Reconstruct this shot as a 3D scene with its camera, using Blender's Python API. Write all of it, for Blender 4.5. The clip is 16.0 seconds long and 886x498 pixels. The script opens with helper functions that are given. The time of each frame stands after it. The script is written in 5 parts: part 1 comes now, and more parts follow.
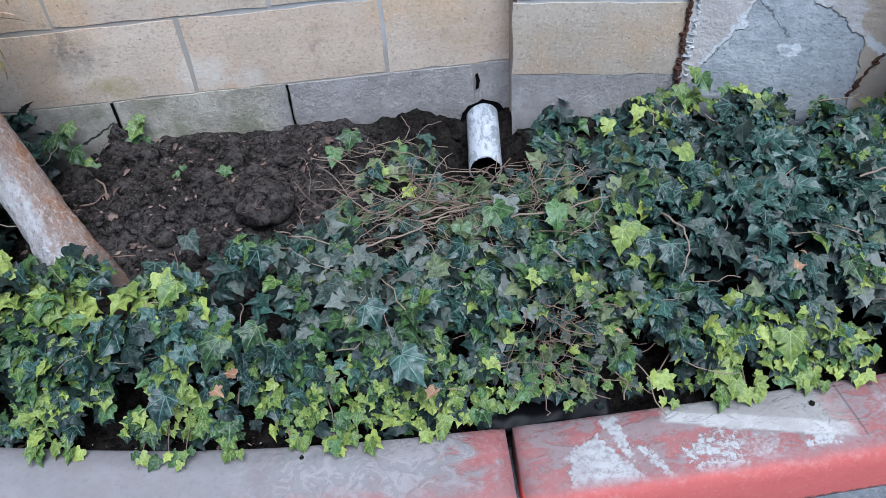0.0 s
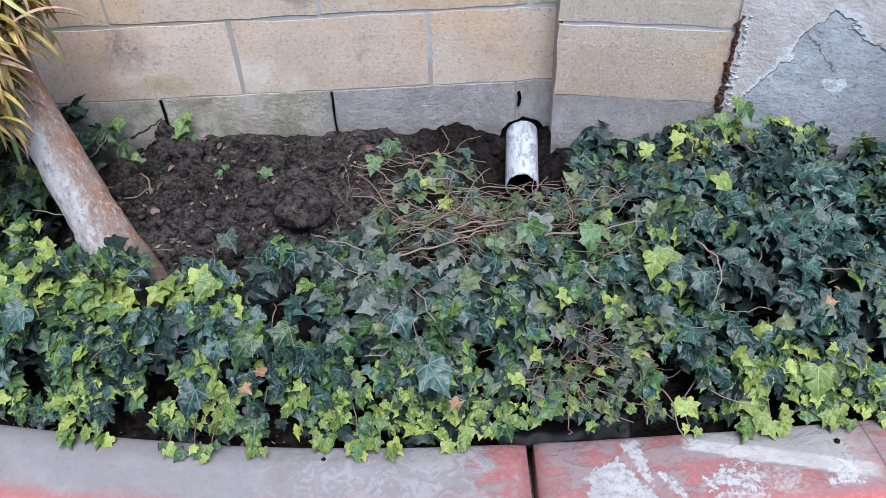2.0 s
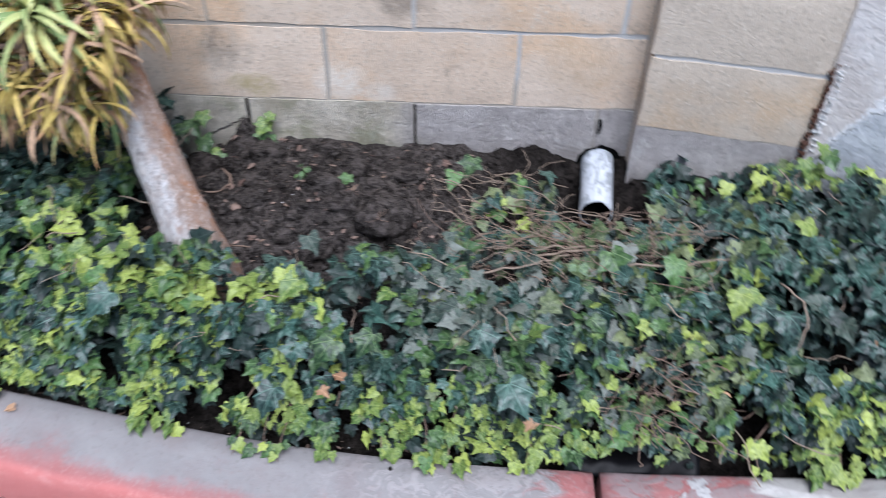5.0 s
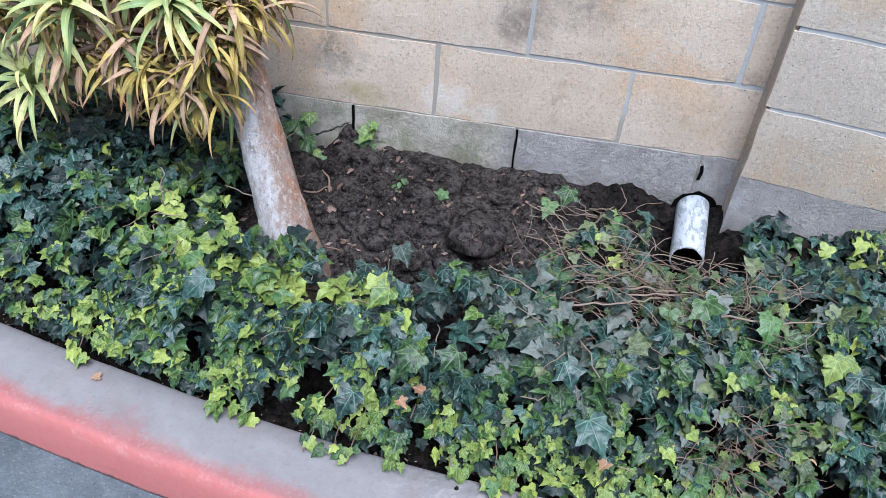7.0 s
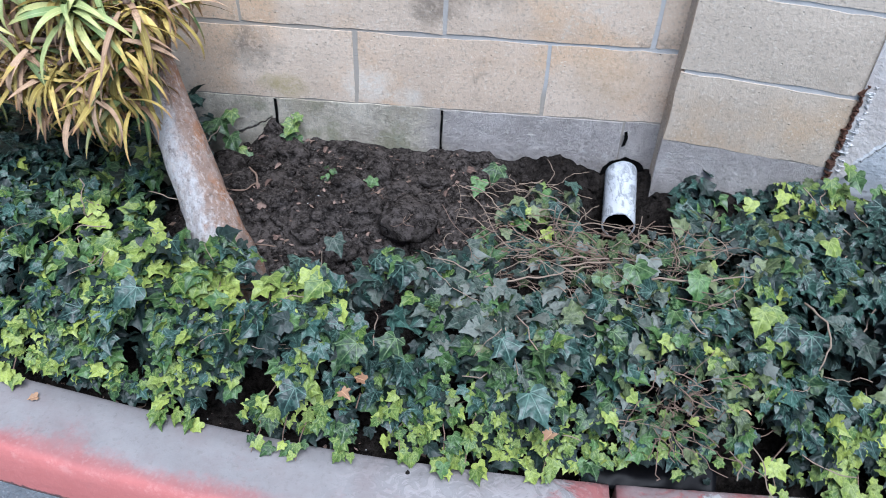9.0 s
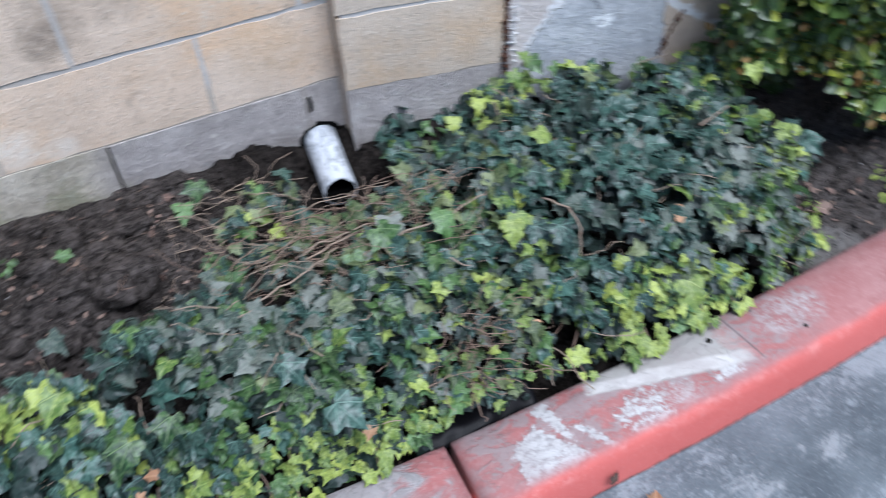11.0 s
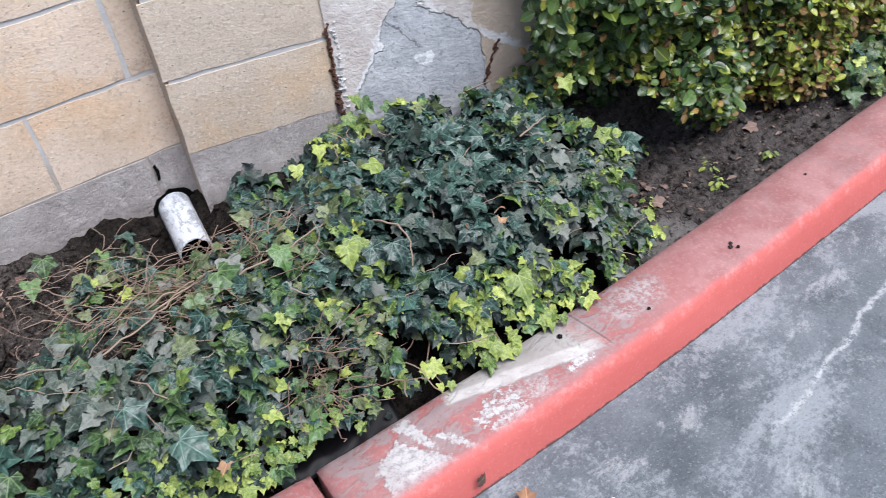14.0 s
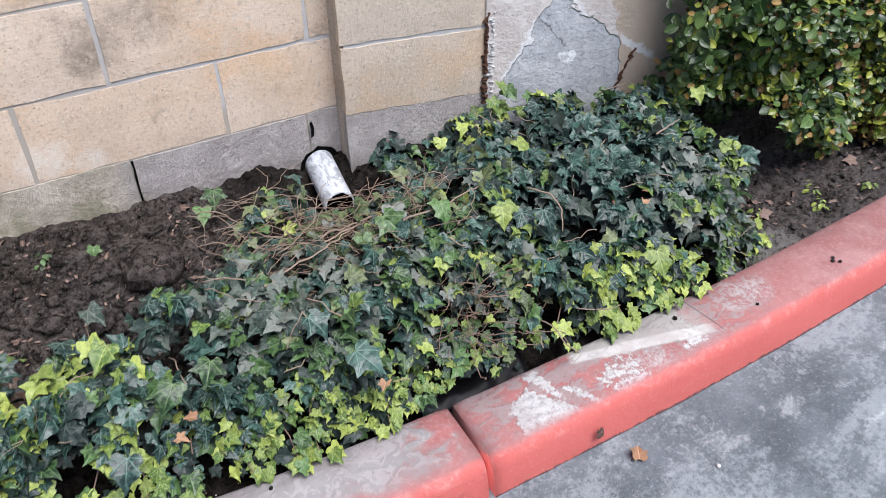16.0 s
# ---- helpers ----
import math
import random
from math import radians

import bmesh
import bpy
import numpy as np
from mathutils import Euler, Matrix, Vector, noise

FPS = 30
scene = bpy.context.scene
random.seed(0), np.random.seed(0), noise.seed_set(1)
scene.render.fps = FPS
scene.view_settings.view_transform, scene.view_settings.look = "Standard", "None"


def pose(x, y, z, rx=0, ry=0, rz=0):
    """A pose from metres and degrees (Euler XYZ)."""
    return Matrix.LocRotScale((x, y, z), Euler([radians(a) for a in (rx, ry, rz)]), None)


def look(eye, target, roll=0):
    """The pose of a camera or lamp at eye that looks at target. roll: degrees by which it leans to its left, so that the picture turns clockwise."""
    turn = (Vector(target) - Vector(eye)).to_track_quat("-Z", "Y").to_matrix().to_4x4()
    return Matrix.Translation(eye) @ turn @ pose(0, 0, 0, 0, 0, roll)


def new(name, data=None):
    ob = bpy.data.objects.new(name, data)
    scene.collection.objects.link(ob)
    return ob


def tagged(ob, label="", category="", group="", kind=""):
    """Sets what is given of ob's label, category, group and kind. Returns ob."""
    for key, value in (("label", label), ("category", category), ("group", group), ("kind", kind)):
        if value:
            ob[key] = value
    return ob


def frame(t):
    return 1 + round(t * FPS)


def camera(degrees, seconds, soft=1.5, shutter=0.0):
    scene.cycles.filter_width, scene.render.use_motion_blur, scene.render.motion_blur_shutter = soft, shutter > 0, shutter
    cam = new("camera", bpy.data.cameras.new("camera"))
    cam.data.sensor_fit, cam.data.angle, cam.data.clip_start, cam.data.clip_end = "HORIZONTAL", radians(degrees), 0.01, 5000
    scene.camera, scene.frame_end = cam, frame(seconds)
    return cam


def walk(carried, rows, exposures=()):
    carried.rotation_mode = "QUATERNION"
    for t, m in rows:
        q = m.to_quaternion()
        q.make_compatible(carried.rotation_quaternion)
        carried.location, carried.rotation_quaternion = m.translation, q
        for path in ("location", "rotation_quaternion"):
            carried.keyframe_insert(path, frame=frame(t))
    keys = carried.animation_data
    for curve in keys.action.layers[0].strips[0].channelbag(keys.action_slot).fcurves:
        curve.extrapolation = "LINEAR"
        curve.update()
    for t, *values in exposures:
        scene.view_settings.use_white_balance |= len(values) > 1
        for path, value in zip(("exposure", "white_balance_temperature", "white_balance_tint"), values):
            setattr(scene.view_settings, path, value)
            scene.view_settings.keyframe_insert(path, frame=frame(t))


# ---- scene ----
cam = camera(56.0, 16.0, soft=0.5, shutter=0.5)
# seconds, eye x y z, turn in degrees
PATH = [
    (0.0, 0.178, -1.447, 1.248, 45.40, 3.25, 0.62),
    (0.5, 0.189, -1.451, 1.253, 45.96, 2.85, 2.55),
    (1.0, 0.182, -1.455, 1.257, 46.24, 2.03, 4.54),
    (1.5, 0.178, -1.447, 1.267, 45.83, 2.06, 4.55),
    (2.0, 0.173, -1.457, 1.261, 46.36, 2.09, 4.56),
    (2.5, 0.162, -1.463, 1.264, 46.56, 1.63, 5.08),
    (3.0, 0.151, -1.470, 1.267, 46.86, 1.28, 5.47),
    (3.5, 0.151, -1.468, 1.259, 46.60, 1.22, 4.95),
    (4.0, 0.140, -1.460, 1.266, 46.70, 1.11, 4.50),
    (4.5, 0.123, -1.459, 1.255, 46.17, 1.08, 4.61),
    (5.0, 0.058, -1.474, 1.269, 47.50, -0.96, 8.68),
    (5.2, 0.030, -1.489, 1.274, 47.96, -1.87, 11.85),
    (7.3, -0.001, -1.491, 1.268, 48.72, -3.68, 16.36),
    (7.5, -0.000, -1.490, 1.269, 48.58, -3.66, 16.16),
    (8.0, 0.022, -1.483, 1.274, 48.88, -3.16, 14.26),
    (8.2, 0.023, -1.484, 1.278, 48.72, -3.14, 13.34),
    (10.3, 0.132, -1.472, 1.268, 46.60, 2.20, 0.80),
    (10.5, 0.150, -1.470, 1.235, 47.75, 3.35, -2.50),
    (11.0, 0.021, -1.372, 1.253, 44.49, 2.54, -19.11),
    (11.5, 0.014, -1.398, 1.196, 44.99, 4.88, -29.55),
    (12.0, 0.081, -1.446, 1.187, 45.36, 7.27, -32.40),
    (12.5, 0.117, -1.489, 1.170, 45.93, 7.71, -30.63),
    (13.0, 0.146, -1.507, 1.184, 47.56, 7.33, -28.86),
    (13.5, 0.163, -1.542, 1.192, 49.43, 7.33, -28.78),
    (14.0, 0.134, -1.539, 1.193, 49.94, 6.08, -27.62),
    (14.5, 0.093, -1.551, 1.194, 50.77, 5.32, -25.32),
    (15.0, 0.041, -1.548, 1.212, 50.77, 3.55, -22.77),
    (15.5, -0.054, -1.570, 1.212, 51.80, 2.86, -21.39),
    (16.0, -0.163, -1.607, 1.205, 52.32, 0.92, -22.47),
]
walk(cam, [(t, pose(x, y, z, rx, ry, rz)) for t, x, y, z, rx, ry, rz in PATH], exposures=[(0, 0.15, 5650, 11), (1.0, 0.24, 5850, 13), (3, 0.32, 5950, 15), (5, 0.36, 5950, 15), (7.5, 0.42, 5750, 12), (9, 0.4, 5750, 12), (11, 0.36, 5850, 13), (12.5, 0.48, 6150, 16), (14, 0.52, 6450, 17), (16, 0.49, 6550, 17)])

# ---- light: open shade under a bright sky ----
world = bpy.data.worlds.new("sky")
scene.world = world
world.use_nodes = True
wn = world.node_tree.nodes
sky = wn.new("ShaderNodeTexSky")
sky.sky_type = "NISHITA"
sky.sun_disc = False
sky.sun_elevation, sky.sun_rotation = radians(64), radians(159)
wn["Background"].inputs["Strength"].default_value = 0.075
world.node_tree.links.new(sky.outputs["Color"], wn["Background"].inputs["Color"])
sun = new("sun", bpy.data.lights.new("sun", "SUN"))
sun.data.energy, sun.data.angle, sun.data.color = 3.9, radians(40), (0.95, 0.98, 1.0)
sun.matrix_world = look((0.6, -1.55, 3.5), (0, 0, 0))


# ---- node helper ----
class Nodes:
    def __init__(self, name):
        self.mat = bpy.data.materials.new(name)
        self.mat.use_nodes = True
        self.tree = self.mat.node_tree
        self.bsdf = self.tree.nodes["Principled BSDF"]

    def put(self, socket, value):
        if hasattr(value, "is_output"):
            self.tree.links.new(value, socket)
        elif isinstance(value, tuple) and len(value) == 3 and socket.type == "RGBA":
            socket.default_value = (*value, 1)
        else:
            socket.default_value = value

    def node(self, kind, out=0, ins=None, operation="", clamp=False, smooth=False):
        n = self.tree.nodes.new(kind)
        if operation:
            n.operation = operation
        if clamp:
            n.use_clamp = True
        if smooth:
            n.interpolation_type = "SMOOTHSTEP"
        for k, v in (ins or {}).items():
            self.put(n.inputs[k], v)
        return n.outputs[out]

    def math(self, op, a, b=0.0, c=0.0, clamp=False):
        return self.node("ShaderNodeMath", 0, {0: a, 1: b, 2: c}, op, clamp)

    def mix(self, f, a, b, mode="MIX"):
        n = self.tree.nodes.new("ShaderNodeMix")
        n.data_type, n.blend_type = "RGBA", mode
        self.put(n.inputs["Factor"], f)
        self.put(n.inputs["A"], a)
        self.put(n.inputs["B"], b)
        return n.outputs["Result"]

    def step(self, v, lo, hi):
        return self.node("ShaderNodeMapRange", 0, {"Value": v, "From Min": lo, "From Max": hi}, smooth=True)

    def noise(self, scale, detail=3, rough=0.55, vec=None, out=0, warp=0.0):
        return self.node("ShaderNodeTexNoise", out, {"Vector": vec or self.place(), "Scale": scale, "Detail": detail, "Roughness": rough, "Distortion": warp})

    def place(self):
        return self.node("ShaderNodeNewGeometry", "Position")

    def xyz(self, vec=None):
        n = self.tree.nodes.new("ShaderNodeSeparateXYZ")
        self.put(n.inputs[0], vec or self.place())
        return n.outputs

    def squash(self, vec, sx, sy, sz, off=(0, 0, 0)):
        return self.node("ShaderNodeMapping", 0, {"Vector": vec, "Location": off, "Scale": (sx, sy, sz)})

    def uv(self):
        return self.node("ShaderNodeTexCoord", "UV")

    def chance(self):
        """One random number for each loose piece, whether an object or an island of a joined mesh."""
        a = self.node("ShaderNodeObjectInfo", "Random")
        b = self.node("ShaderNodeNewGeometry", "Random Per Island")
        return self.math("FRACT", self.math("ADD", self.math("MULTIPLY", a, 7.31), b))

    def bump(self, height, strength, distance):
        return self.node("ShaderNodeBump", 0, {"Height": height, "Strength": strength, "Distance": distance})

    def done(self, colour, rough, normal=None, **more):
        self.put(self.bsdf.inputs["Base Color"], colour)
        self.put(self.bsdf.inputs["Roughness"], rough)
        self.bsdf.inputs["Specular IOR Level"].default_value = 0.22
        if normal:
            self.put(self.bsdf.inputs["Normal"], normal)
        for k, v in more.items():
            self.put(self.bsdf.inputs[k.replace("_", " ")], v)
        return self.mat


# ---- materials ----
def block_stone(name, light, dark, dirt, marks=()):
    """Rough-cast buff concrete block with pits, pale and dark grains and dirt stains. marks: (x, z, radius, colour, amount)."""
    n = Nodes(name)
    c = n.mix(n.chance(), light, dark)
    c = n.mix(n.math("MULTIPLY", n.step(n.noise(7, 5, 0.6), 0.35, 0.7), 0.6), c, tuple(v * 0.8 for v in dark))
    c = n.mix(n.math("MULTIPLY", n.step(n.noise(4.2, 4, 0.6, vec=n.squash(n.place(), 1, 1, 1, (2, 5, 1))), 0.46, 0.66), 0.6), c, (dark[0] * 1.02, dark[1] * 0.84, dark[2] * 0.63))
    c = n.mix(n.math("MULTIPLY", n.step(n.noise(140, 3, 0.7), 0.5, 0.68), 0.5), c, tuple(v * 0.5 for v in dark))
    c = n.mix(n.math("MULTIPLY", n.step(n.noise(190, 3, 0.7), 0.54, 0.7), 0.55), c, (0.86, 0.8, 0.7))
    pits = n.step(n.node("ShaderNodeTexVoronoi", 0, {"Vector": n.place(), "Scale": 70.0}), 0.02, 0.14)
    some = n.step(n.noise(33, 2), 0.45, 0.6)
    pit = n.math("MULTIPLY", n.math("SUBTRACT", 1.0, pits), some)
    c = n.mix(n.math("MULTIPLY", pit, 0.8), c, (0.1, 0.075, 0.06))
    stain = n.step(n.noise(5.5, 6, 0.7, warp=0.3), 0.57, 0.72)
    patchy = n.step(n.noise(60, 4, 0.7), 0.35, 0.6)
    c = n.mix(n.math("MULTIPLY", n.math("MULTIPLY", stain, patchy), dirt), c, (0.12, 0.1, 0.085))
    bloom = n.step(n.noise(6.5, 6, 0.72, vec=n.squash(n.place(), 1, 1, 1, (7, 3, 2))), 0.6, 0.7)
    c = n.mix(n.math("MULTIPLY", n.math("MULTIPLY", bloom, n.step(n.noise(70, 4, 0.75), 0.45, 0.6)), 0.6 * dirt), c, (0.82, 0.78, 0.7))
    p = n.xyz()
    ragged = n.math("MULTIPLY", n.math("SUBTRACT", n.noise(30, 6, 0.8), 0.5), 4.5)
    for x, z, rad, colour, amount in marks:
        dx = n.math("DIVIDE", n.math("SUBTRACT", p[0], x), rad * 1.3)
        dz = n.math("DIVIDE", n.math("SUBTRACT", p[2], z), rad)
        far = n.math("ADD", n.math("ADD", n.math("MULTIPLY", dx, dx), n.math("MULTIPLY", dz, dz)), ragged)
        spot = n.math("SUBTRACT", 1.0, n.step(far, 0.1, 1.3))
        c = n.mix(n.math("MULTIPLY", n.math("MULTIPLY", spot, n.math("ADD", 0.35, n.math("MULTIPLY", patchy, 0.65))), amount), c, colour)
    h = n.math("ADD", n.math("ADD", n.math("MULTIPLY", n.noise(95, 5, 0.8), 0.7), n.math("MULTIPLY", n.noise(260, 3, 0.7), 0.5)), n.math("MULTIPLY", pit, -0.8))
    return n.done(c, 0.92, n.bump(h, 0.9, 0.0022))


def grey_footing():
    """Cement base course: warm and lichened to one end, plain purplish grey to the other, with pale lime blooms and a damp foot."""
    n = Nodes("grey_base_course")
    p = n.xyz()
    c = n.mix(n.step(n.noise(14, 5, 0.65), 0.35, 0.7), (0.47, 0.43, 0.41), (0.63, 0.585, 0.56))
    left = n.math("SUBTRACT", 1.0, n.step(n.math("ADD", p[0], n.math("MULTIPLY", n.math("SUBTRACT", n.noise(9, 4), 0.5), 0.2)), -0.27, -0.17))
    c = n.mix(n.math("MULTIPLY", left, 0.85), c, n.mix(n.step(n.noise(17, 5, 0.7), 0.35, 0.65), (0.49, 0.435, 0.33), (0.8, 0.73, 0.6)))
    c = n.mix(n.math("MULTIPLY", n.step(n.noise(22, 5, 0.7), 0.56, 0.7), 0.65), c, (0.7, 0.69, 0.66))
    c = n.mix(n.math("MULTIPLY", n.step(n.noise(75, 5, 0.8), 0.52, 0.64), 0.35), c, (0.22, 0.2, 0.18))
    c = n.mix(n.math("MULTIPLY", n.step(n.noise(48, 5, 0.8, vec=n.squash(n.place(), 1, 1, 1, (5, 1, 3))), 0.55, 0.66), 0.6), c, (0.74, 0.71, 0.65))
    green = n.step(n.math("ADD", n.noise(11, 5, 0.7), n.math("MULTIPLY", n.math("SUBTRACT", 0.3, p[2]), 0.6)), 0.5, 0.66)
    c = n.mix(n.math("MULTIPLY", n.math("MULTIPLY", left, green), 0.55), c, (0.24, 0.25, 0.12))
    foot = n.math("SUBTRACT", 1.0, n.step(n.math("ADD", p[2], n.math("MULTIPLY", n.math("SUBTRACT", n.noise(16, 5, 0.7), 0.5), 0.16)), 0.17, 0.25))
    c = n.mix(n.math("MULTIPLY", foot, 0.5), c, (0.2, 0.175, 0.155))
    c = n.mix(n.math("MULTIPLY", n.step(n.noise(170, 4, 0.8), 0.54, 0.7), 0.4), c, (0.16, 0.145, 0.13))
    # a crack that climbs to the open joint
    line = n.math("ABSOLUTE", n.math("SUBTRACT", n.math("ADD", n.math("ADD", 0.225, n.math("MULTIPLY", n.math("ADD", p[0], 0.646), 0.55)), n.math("MULTIPLY", n.math("SUBTRACT", n.noise(40, 4), 0.5), 0.03)), p[2]))
    crack = n.math("MULTIPLY", n.math("SUBTRACT", 1.0, n.step(line, 0.001, 0.003)), n.math("SUBTRACT", 1.0, n.step(n.math("ABSOLUTE", n.math("ADD", p[0], 0.608)), 0.036, 0.042)))
    c = n.mix(n.math("MULTIPLY", crack, 0.9), c, (0.05, 0.045, 0.04))
    h = n.math("ADD", n.noise(80, 6, 0.8), n.math("ADD", n.math("MULTIPLY", n.noise(18, 4), 0.6), n.math("MULTIPLY", crack, -1.0)))
    return n.done(c, 0.94, n.bump(h, 1.0, 0.009))


def mortar_mat():
    n = Nodes("mortar")
    x, _, z = n.xyz()
    c = n.mix(n.noise(40, 3), (0.46, 0.455, 0.45), (0.6, 0.6, 0.595))
    c = n.mix(n.math("SUBTRACT", 0.85, n.math("MULTIPLY", n.math("MULTIPLY", n.step(x, -0.5, 0.0), n.step(z, 0.36, 0.4)), 0.82)), c, (0.42, 0.37, 0.31))
    return n.done(c, 0.95, n.bump(n.noise(180, 3), 0.5, 0.002))


def stucco_mat():
    """Pink-white stucco with a torn grey patch where the coat has come off."""
    n = Nodes("peeling_stucco")
    x, y, z = n.xyz()
    warp = n.node("ShaderNodeTexNoise", 1, {"Vector": n.place(), "Scale": 16.0, "Detail": 5.0, "Roughness": 0.65})
    w = n.xyz(warp)
    px = n.math("ADD", x, n.math("MULTIPLY", n.math("SUBTRACT", w[0], 0.5), 0.07))
    pz = n.math("ADD", z, n.math("MULTIPLY", n.math("SUBTRACT", w[1], 0.5), 0.07))
    one = lambda v: n.math("SUBTRACT", 1.0, v)
    left = n.math("SUBTRACT", n.math("ADD", 0.36, n.math("MULTIPLY", n.math("SUBTRACT", px, 0.615), 1.75)), pz)
    right = n.math("SUBTRACT", n.math("SUBTRACT", 0.535, n.math("MULTIPLY", n.math("SUBTRACT", px, 0.72), 0.72)), pz)
    a = n.math("MINIMUM", left, right)
    bare = n.math("MULTIPLY", n.step(a, -0.002, 0.004), one(n.step(px, 0.875, 0.88)))
    grey = n.mix(n.step(n.noise(18, 6, 0.72), 0.35, 0.65), (0.44, 0.465, 0.49), (0.6, 0.62, 0.64))
    grey = n.mix(n.math("MULTIPLY", n.step(n.noise(42, 5, 0.75), 0.55, 0.7), 0.5), grey, (0.68, 0.69, 0.7))
    grey = n.mix(n.math("MULTIPLY", n.step(n.noise(110, 3), 0.57, 0.7), 0.55), grey, (0.2, 0.2, 0.21))
    coat = n.mix(n.step(n.noise(12, 5, 0.7), 0.3, 0.7), (0.58, 0.52, 0.48), (0.76, 0.72, 0.69))
    coat = n.mix(n.math("MULTIPLY", n.step(n.noise(60, 4, 0.7), 0.56, 0.7), 0.4), coat, (0.42, 0.36, 0.32))
    coat = n.mix(n.step(n.math("ADD", px, n.math("MULTIPLY", pz, 0.15)), 0.93, 0.935), coat, n.mix(n.noise(15, 4), (0.52, 0.42, 0.33), (0.64, 0.53, 0.43)))
    c = n.mix(bare, coat, grey)
    edge = n.math("MULTIPLY", n.step(a, -0.022, -0.014), one(n.step(a, -0.004, 0.001)))
    c = n.mix(n.math("MULTIPLY", edge, n.math("MULTIPLY", n.step(n.noise(9, 3), 0.4, 0.55), 0.9)), c, (0.84, 0.85, 0.86))
    dx, dz = n.math("SUBTRACT", px, 0.752), n.math("SUBTRACT", pz, 0.4)
    r = n.math("SQRT", n.math("ADD", n.math("MULTIPLY", dx, dx), n.math("MULTIPLY", n.math("MULTIPLY", dz, dz), 2.2)))
    chip = n.math("MULTIPLY", one(n.step(n.math("ADD", r, n.math("MULTIPLY", n.math("SUBTRACT", n.noise(45, 3), 0.5), 0.03)), 0.016, 0.021)), n.step(n.math("ADD", r, n.math("MULTIPLY", dx, 0.5)), 0.006, 0.012))
    c = n.mix(chip, c, (0.86, 0.89, 0.9))
    # hairline crack across the bare patch
    k = n.math("ABSOLUTE", n.math("SUBTRACT", n.math("ADD", 0.502, n.math("MULTIPLY", n.math("SUBTRACT", px, 0.684), -1.08)), z))
    crack = n.math("MULTIPLY", one(n.step(k, 0.001, 0.003)), one(n.step(x, 0.745, 0.755)))
    c = n.mix(n.math("MULTIPLY", n.math("MULTIPLY", crack, bare), 0.75), c, (0.12, 0.12, 0.13))
    h = n.math("ADD", n.math("MULTIPLY", bare, -0.8), n.math("MULTIPLY", n.noise(75, 4, 0.7), 0.7))
    return n.done(c, 0.93, n.bump(h, 0.9, 0.005))


def soil_mat():
    n = Nodes("dark_soil")
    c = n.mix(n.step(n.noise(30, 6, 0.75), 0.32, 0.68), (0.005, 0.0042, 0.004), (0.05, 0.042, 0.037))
    # pale dry tones only on open soil; near-black under ivy paints its shade
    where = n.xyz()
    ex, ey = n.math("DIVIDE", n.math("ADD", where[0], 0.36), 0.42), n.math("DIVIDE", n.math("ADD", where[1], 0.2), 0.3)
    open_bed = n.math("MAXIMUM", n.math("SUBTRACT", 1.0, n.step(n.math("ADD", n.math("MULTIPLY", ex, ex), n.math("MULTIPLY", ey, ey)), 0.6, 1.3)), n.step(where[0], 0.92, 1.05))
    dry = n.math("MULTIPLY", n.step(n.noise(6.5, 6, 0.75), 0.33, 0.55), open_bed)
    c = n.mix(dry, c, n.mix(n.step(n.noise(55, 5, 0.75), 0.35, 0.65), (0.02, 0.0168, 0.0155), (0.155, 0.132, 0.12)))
    p = n.xyz()
    dx, dy = n.math("DIVIDE", n.math("SUBTRACT", p[0], 1.03), 0.07), n.math("DIVIDE", n.math("ADD", p[1], 0.535), 0.045)
    dust = n.math("SUBTRACT", 1.0, n.step(n.math("ADD", n.math("ADD", n.math("MULTIPLY", dx, dx), n.math("MULTIPLY", dy, dy)), n.math("MULTIPLY", n.math("SUBTRACT", n.noise(30, 5, 0.75), 0.5), 2.0)), 0.4, 1.3))
    c = n.mix(n.math("MULTIPLY", dust, 0.75), c, (0.33, 0.31, 0.29))
    dull = n.math("MULTIPLY", n.step(p[0], 1.0, 1.2), n.step(n.noise(12, 6, 0.8), 0.4, 0.6))
    c = n.mix(n.math("MULTIPLY", dull, 0.45), c, (0.19, 0.175, 0.168))
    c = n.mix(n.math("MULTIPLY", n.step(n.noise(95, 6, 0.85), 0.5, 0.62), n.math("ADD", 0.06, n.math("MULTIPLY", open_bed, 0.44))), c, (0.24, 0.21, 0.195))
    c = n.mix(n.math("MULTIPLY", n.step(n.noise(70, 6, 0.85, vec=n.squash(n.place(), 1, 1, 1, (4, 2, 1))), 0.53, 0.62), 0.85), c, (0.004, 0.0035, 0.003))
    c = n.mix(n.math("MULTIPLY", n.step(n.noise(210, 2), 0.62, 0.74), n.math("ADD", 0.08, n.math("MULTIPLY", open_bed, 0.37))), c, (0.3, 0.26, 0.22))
    h = n.math("ADD", n.noise(40, 6, 0.75), n.math("MULTIPLY", n.noise(150, 5, 0.75), 0.5))
    return n.done(c, 0.97, n.bump(h, 1.0, 0.022), Specular_IOR_Level=0.05)


